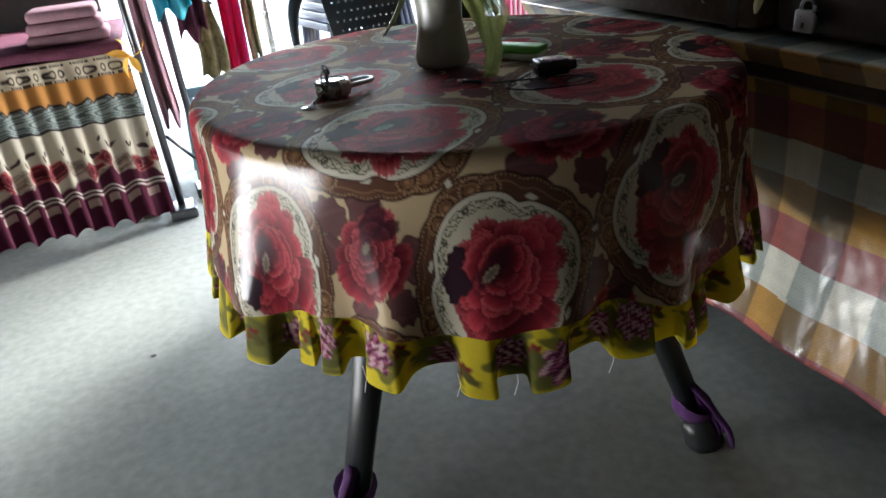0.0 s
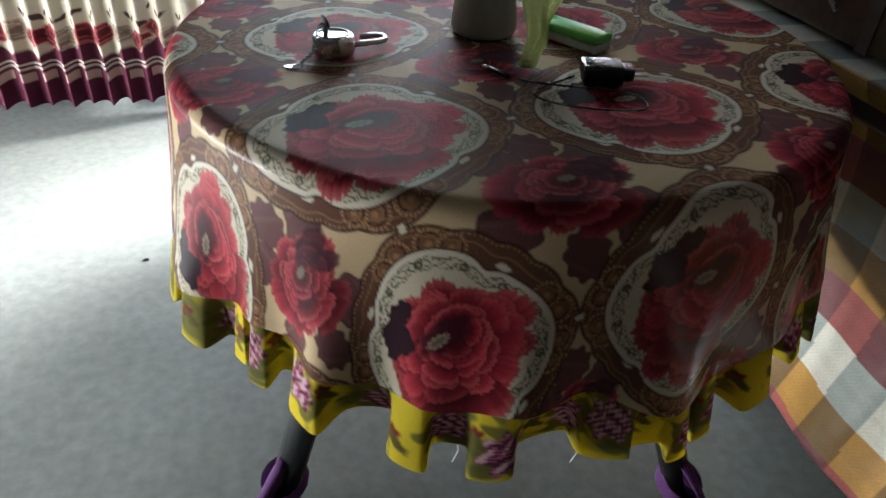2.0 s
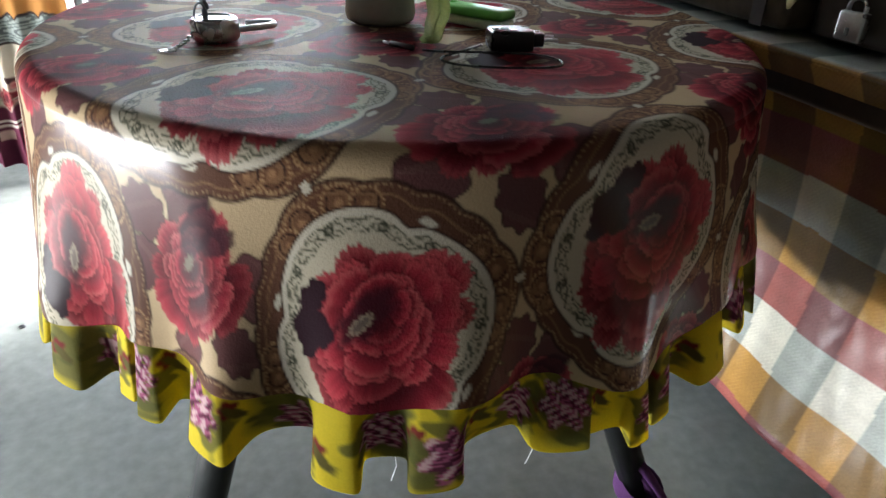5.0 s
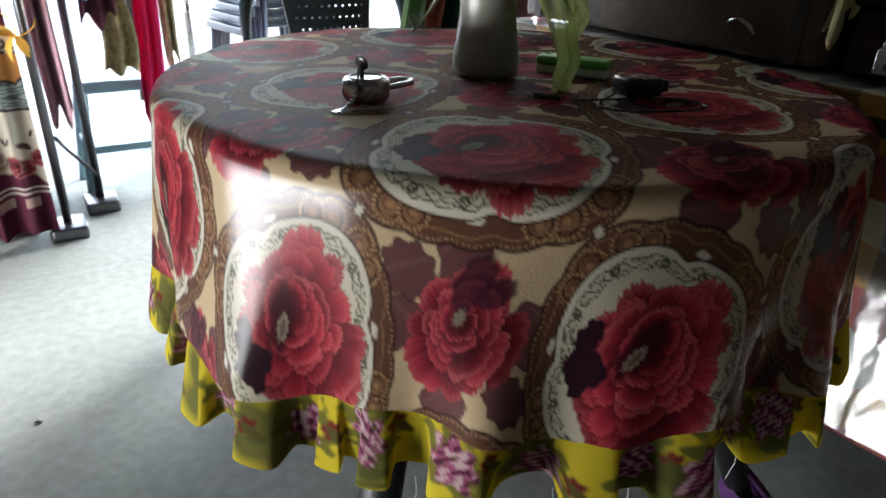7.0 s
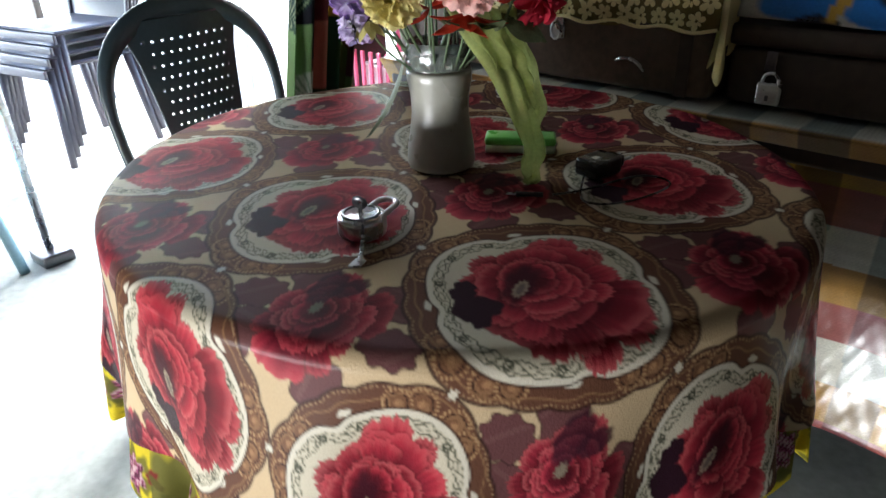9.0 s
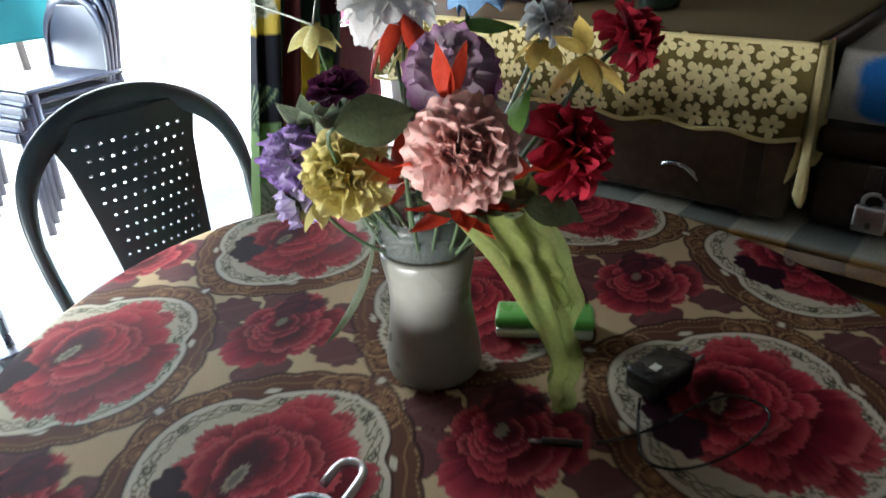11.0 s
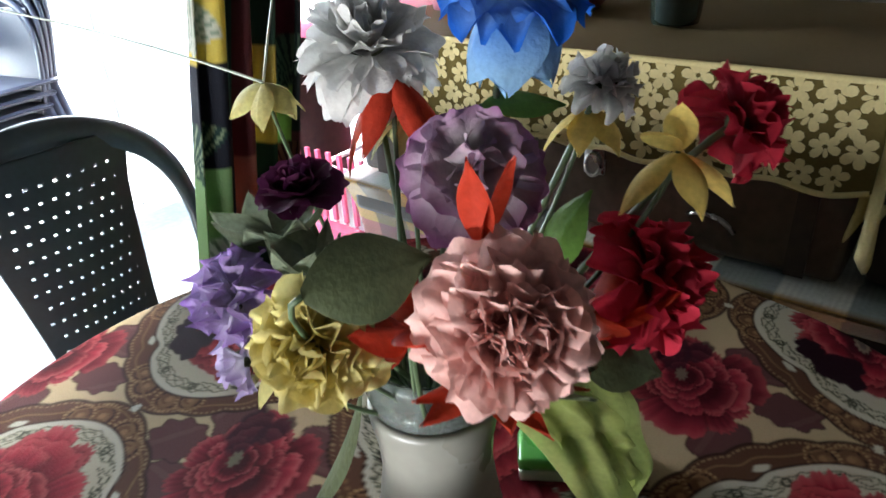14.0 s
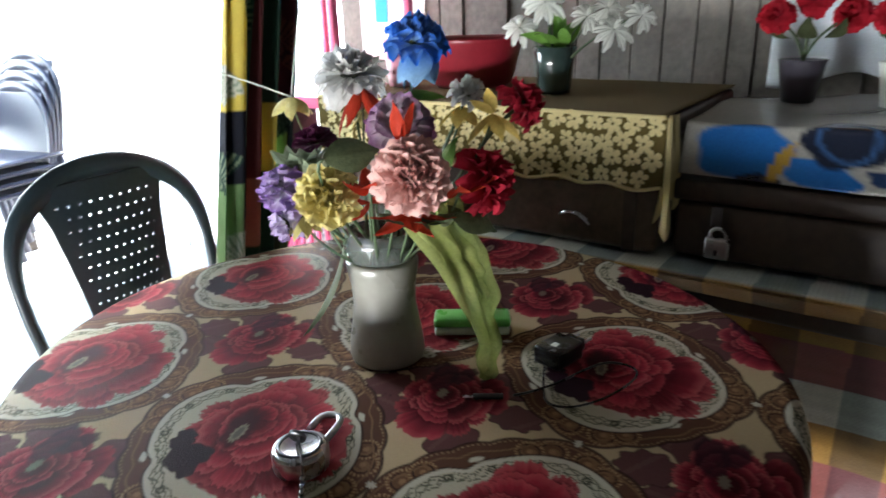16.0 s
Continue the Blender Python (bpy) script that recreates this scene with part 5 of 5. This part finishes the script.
# ---- the bed and the clothes ----
def bed():
    t = thing("bed", "bed with a plum quilt", "bed")
    part("mattress", box(-1.5, 1.76, 0.42, -0.36, 2.55, 0.60, bevel=0.03), M_MAUVE, t)
    part("frame", box(-1.51, 1.75, 0.30, -0.35, 2.56, 0.418, bevel=0.01), M_TRUNK2, t)
    for x, y in ((-1.45, 1.80), (-0.42, 1.80), (-1.45, 2.5), (-0.42, 2.5)):
        part("leg", box(x - 0.03, y - 0.03, 0, x + 0.03, y + 0.03, 0.30, bevel=0.004), M_TRUNK2, t)
    y, x = np.linspace(1.715, 2.55, 40), np.linspace(-1.51, -0.345, 90)
    Y, X = np.meshgrid(y, x, indexing="ij")
    thicken(sheet("quilt", X, Y, 0.636 + 0.012 * wob(X * 9, Y * 9, 2) + 0.01 * np.sin((Y - 1.7) * 6), M_PLUM, None, t, "rumpled plum quilt"), 0.03)
    t = thing("blanket", "folded mauve towelling blanket on the bed", "blanket", pose(-0.49, 1.85, 0.655))
    for k in range(3):
        bm = bmesh.new()
        add_box(bm, -0.13 + 0.01 * k, -0.09, 0.0 + 0.038 * k, 0.12 - 0.01 * k, 0.1, 0.036 + 0.038 * k, 0.016)
        part("fold", bm, M_MAUVE, t)
    t = thing("valance", "pleated bed valance printed with bands, red roses and a plum hem", "valance")
    v, u = np.linspace(-1.51, -0.338, 700), np.linspace(0, 1, 170)
    U, X = np.meshgrid(u, v, indexing="ij")
    Z = 0.615 - U * 0.575 + 0.006 * np.sin(X * 58) * U
    ph = X * 2 * math.pi / 0.068 + 1.2 * np.sin(X * 9)
    Yv = 1.722 - U ** 0.6 * 0.022 * (1 + np.sin(ph)) - 0.02 * U
    Xv = X + 0.006 * U * np.cos(ph)
    w = X + 0.01 * np.sin(ph)
    h = 0.615 - U * 0.575
    c = np.broadcast_to(np.array((0.47, 0.40, 0.29)), U.shape + (3,)).copy()
    ringd = np.abs(np.hypot(((w / 0.04) % 1 - 0.5) * 0.04, h - 0.577) - 0.011) - 0.003
    c = lay(c, soft(ringd, 0.003), (0.03, 0.02, 0.02))
    for z0 in (0.604, 0.556, 0.552):
        c = lay(c, soft(np.abs(h - z0) - 0.004, 0.002) * (np.sin(w * 700) > -0.3), (0.03, 0.02, 0.02))
    sc = 0.47 + 0.016 * np.abs(np.sin(w * 60))
    c = lay(c, soft(np.abs(h - 0.51) - 0.04, 0.004), (0.42, 0.19, 0.05))
    c = lay(c, soft(h - sc, 0.004) * (h > 0.40), (0.26, 0.30, 0.28))
    sw = np.sin(w * 120 + 9 * np.sin(h * 90))
    c = lay(c, ((h < sc) & (h > 0.405) & (sw > 0.3)) * 0.85, (0.05, 0.06, 0.06))
    c = lay(c, soft(np.abs(h - sc) - 0.004, 0.002), (0.03, 0.02, 0.02))
    c = lay(c, soft(h - 0.405, 0.003), (0.50, 0.45, 0.36))
    c = lay(c, soft(np.abs(h - 0.402) - 0.003, 0.002), (0.03, 0.02, 0.02))
    rs = np.random.RandomState(12)
    plum = (0.075, 0.012, 0.03)
    c = lay(c, soft(h - (0.225 + 0.02 * np.sin(w * 23) + 0.015 * np.sin(w * 61)), 0.01), plum)
    for k in range(30):
        cx = -1.84 + k * 0.0515
        cz = 0.27 + 0.03 * rs.uniform(-1, 1)
        c = bloom(c, w, h, cx, cz, 0.03 + 0.012 * rs.uniform(0, 1), k, ((0.10, 0.01, 0.02), (0.38, 0.03, 0.045), (0.6, 0.4, 0.35)) if k % 3 else ((0.3, 0.22, 0.16), (0.5, 0.4, 0.33), (0.6, 0.5, 0.42)), (6, 5, 4))
        c = lay(c, soft(blob(w, h, cx + 0.025, cz + 0.055, 0.006, 0.013, 0.5), 0.4), (0.06, 0.03, 0.03))
        c = lay(c, soft(blob(w, h, cx - 0.01, cz + 0.07, 0.005, 0.012, -0.5), 0.4), (0.06, 0.03, 0.03))
    for z0 in (0.178, 0.163):
        c = lay(c, soft(np.abs(h - z0) - 0.0035, 0.002), (0.5, 0.46, 0.4))
    c = lay(c, soft(np.abs(h - 0.135) - 0.014, 0.003) * (np.sin(w * 95) > 0.55), (0.4, 0.28, 0.24))
    c = np.clip(c, 0, 1)
    for piece, a, b in (("header_band", 0, 20), ("scalloped_band", 19, 64), ("rose_band", 63, 131), ("hem", 130, 170)):
        thicken(sheet(piece, Xv[a:b], Yv[a:b], Z[a:b], VALANCE, c[a:b], t), 0.002)


def garment(label, x0, x1, z0, z1, y, material, seed, category="garment"):
    t = thing("hanging_garment", label, category, group="clothes on the rail")
    u, v = np.linspace(0, 1, 40), np.linspace(0, 1, 50)
    U, V = np.meshgrid(u, v, indexing="ij")
    k = 0.75 + 0.25 * np.clip(U * 3, 0, 1)
    mid = (x0 + x1) / 2
    X = mid + (V - 0.5) * (x1 - x0) * k + 0.006 * np.sin(U * 6 + seed)
    Y = y + 0.016 * np.sin(V * 13 + seed + U) * (0.3 + U)
    Z = z1 - U * (z1 - z0) * (1 + 0.04 * np.sin(V * 9 + seed)) - 0.03 * np.abs(V - 0.5) * (1 - U)
    thicken(sheet("cloth", X, Y, Z, material, None, t), 0.004)
    bm = bmesh.new()
    tube(bm, bend((x0 + 0.01, y, z1 - 0.02), (mid, y, z1 + 0.03), (x1 - 0.01, y, z1 - 0.02), 8), 0.004, 6)
    tube(bm, [(mid, y, z1 + 0.01), (mid, y, 1.312)], 0.002, 5)
    part("hanger", bm, M_DARKSTEEL, t)


def clothes_corner():
    t = thing("clothes_rail", "black metal clothes rail on feet beside the bed", "clothes rail")
    for x, y in ((-0.305, 1.74), (-0.19, 1.92), (0.19, 2.02)):
        bm = bmesh.new()
        tube(bm, [(x, y, 0.03), (x, y, 1.32)], 0.013, 10)
        post = part("post", bm, M_DARKSTEEL if x < 0 else M_STEEL, t)
        part("foot", box(x - 0.05, y - 0.07, 0.0, x + 0.05, y + 0.05, 0.04, bevel=0.008), M_DARKSTEEL, post)
    bm = bmesh.new()
    tube(bm, [(-0.305, 1.74, 1.32), (-0.19, 1.92, 1.32), (0.19, 2.02, 1.32)], 0.011, 10)
    part("rail", bm, M_DARKSTEEL, t)
    bm = bmesh.new()
    tube(bm, [(-0.29, 1.75, 0.30), (-0.19, 1.91, 0.12)], 0.006, 6)
    part("brace", bm, M_DARKSTEEL, t)
    garment("plum and mauve printed cloth hanging on the rail", -0.285, -0.225, 0.34, 1.26, 1.83, M_MAUVE, 1)
    garment("bright cyan shirt hanging on the rail", -0.215, -0.09, 0.69, 1.26, 1.885, M_CYAN, 2)
    garment("plum print blouse hanging on the rail", -0.15, -0.05, 0.60, 1.24, 1.93, M_PLUM, 3)
    garment("olive printed dress hanging on the rail", -0.10, 0.0, 0.44, 0.72, 1.95, M_OLIVE, 4)
    garment("magenta cloth hanging on the rail", 0.01, 0.085, 0.25, 1.25, 1.985, M_MAGENTA, 5)
    garment("olive flecked scarf hanging on the rail", 0.105, 0.15, 0.46, 1.22, 2.0, M_OLIVE, 6)
    t = thing("bow", "yellow ribbon bow tied on the bed post", "ribbon", pose(-0.33, 1.70, 0.60))
    for k in range(5):
        bm = bmesh.new()
        petal(bm, aim((0, 0, 0), (math.cos(k * 1.3), -0.3, math.sin(k * 1.3)), k) @ Matrix.Rotation(1.57, 4, "X"), 0.07, 0.014, -0.6, 0.004)
        part("loop", bm, M_YELLOWTIE, t)
    t = thing("step_stool", "pale blue plastic step stool under the clothes", "stool", pose(-0.06, 2.12, 0))
    part("top", box(-0.13, -0.11, 0.36, 0.13, 0.11, 0.40, bevel=0.01), M_CASTOR, t)
    part("shelf", box(-0.14, -0.12, 0.16, 0.14, 0.12, 0.185, bevel=0.006), M_CASTOR, t)
    for sx in (-1, 1):
        for sy in (-1, 1):
            bm = bmesh.new()
            tube(bm, [(sx * 0.115, sy * 0.095, 0.36), (sx * 0.15, sy * 0.13, 0.0)], 0.016, 8)
            part("leg", bm, M_CASTOR, t)
    t = thing("pebble", "tiny dark fleck of grit on the cement floor", "grit", pose(-0.449, 0.795, 0.0))
    bm = bmesh.new()
    bmesh.ops.create_icosphere(bm, subdivisions=2, radius=0.006, matrix=Matrix.Diagonal((1.3, 0.9, 0.6, 1)) @ Matrix.Translation((0, 0, 0.9 * 0.006)))
    part("grain", bm, M_DARKSTEEL, t)


draped_stand()
checked_spread()
round_table()
tablecloth()
vase()
bouquet()
ribbon()
small_things()
brown_trunk()
lace_cover()
dark_trunk()
back_room()
leaf_curtain()
bed()
clothes_corner()
wall_things()
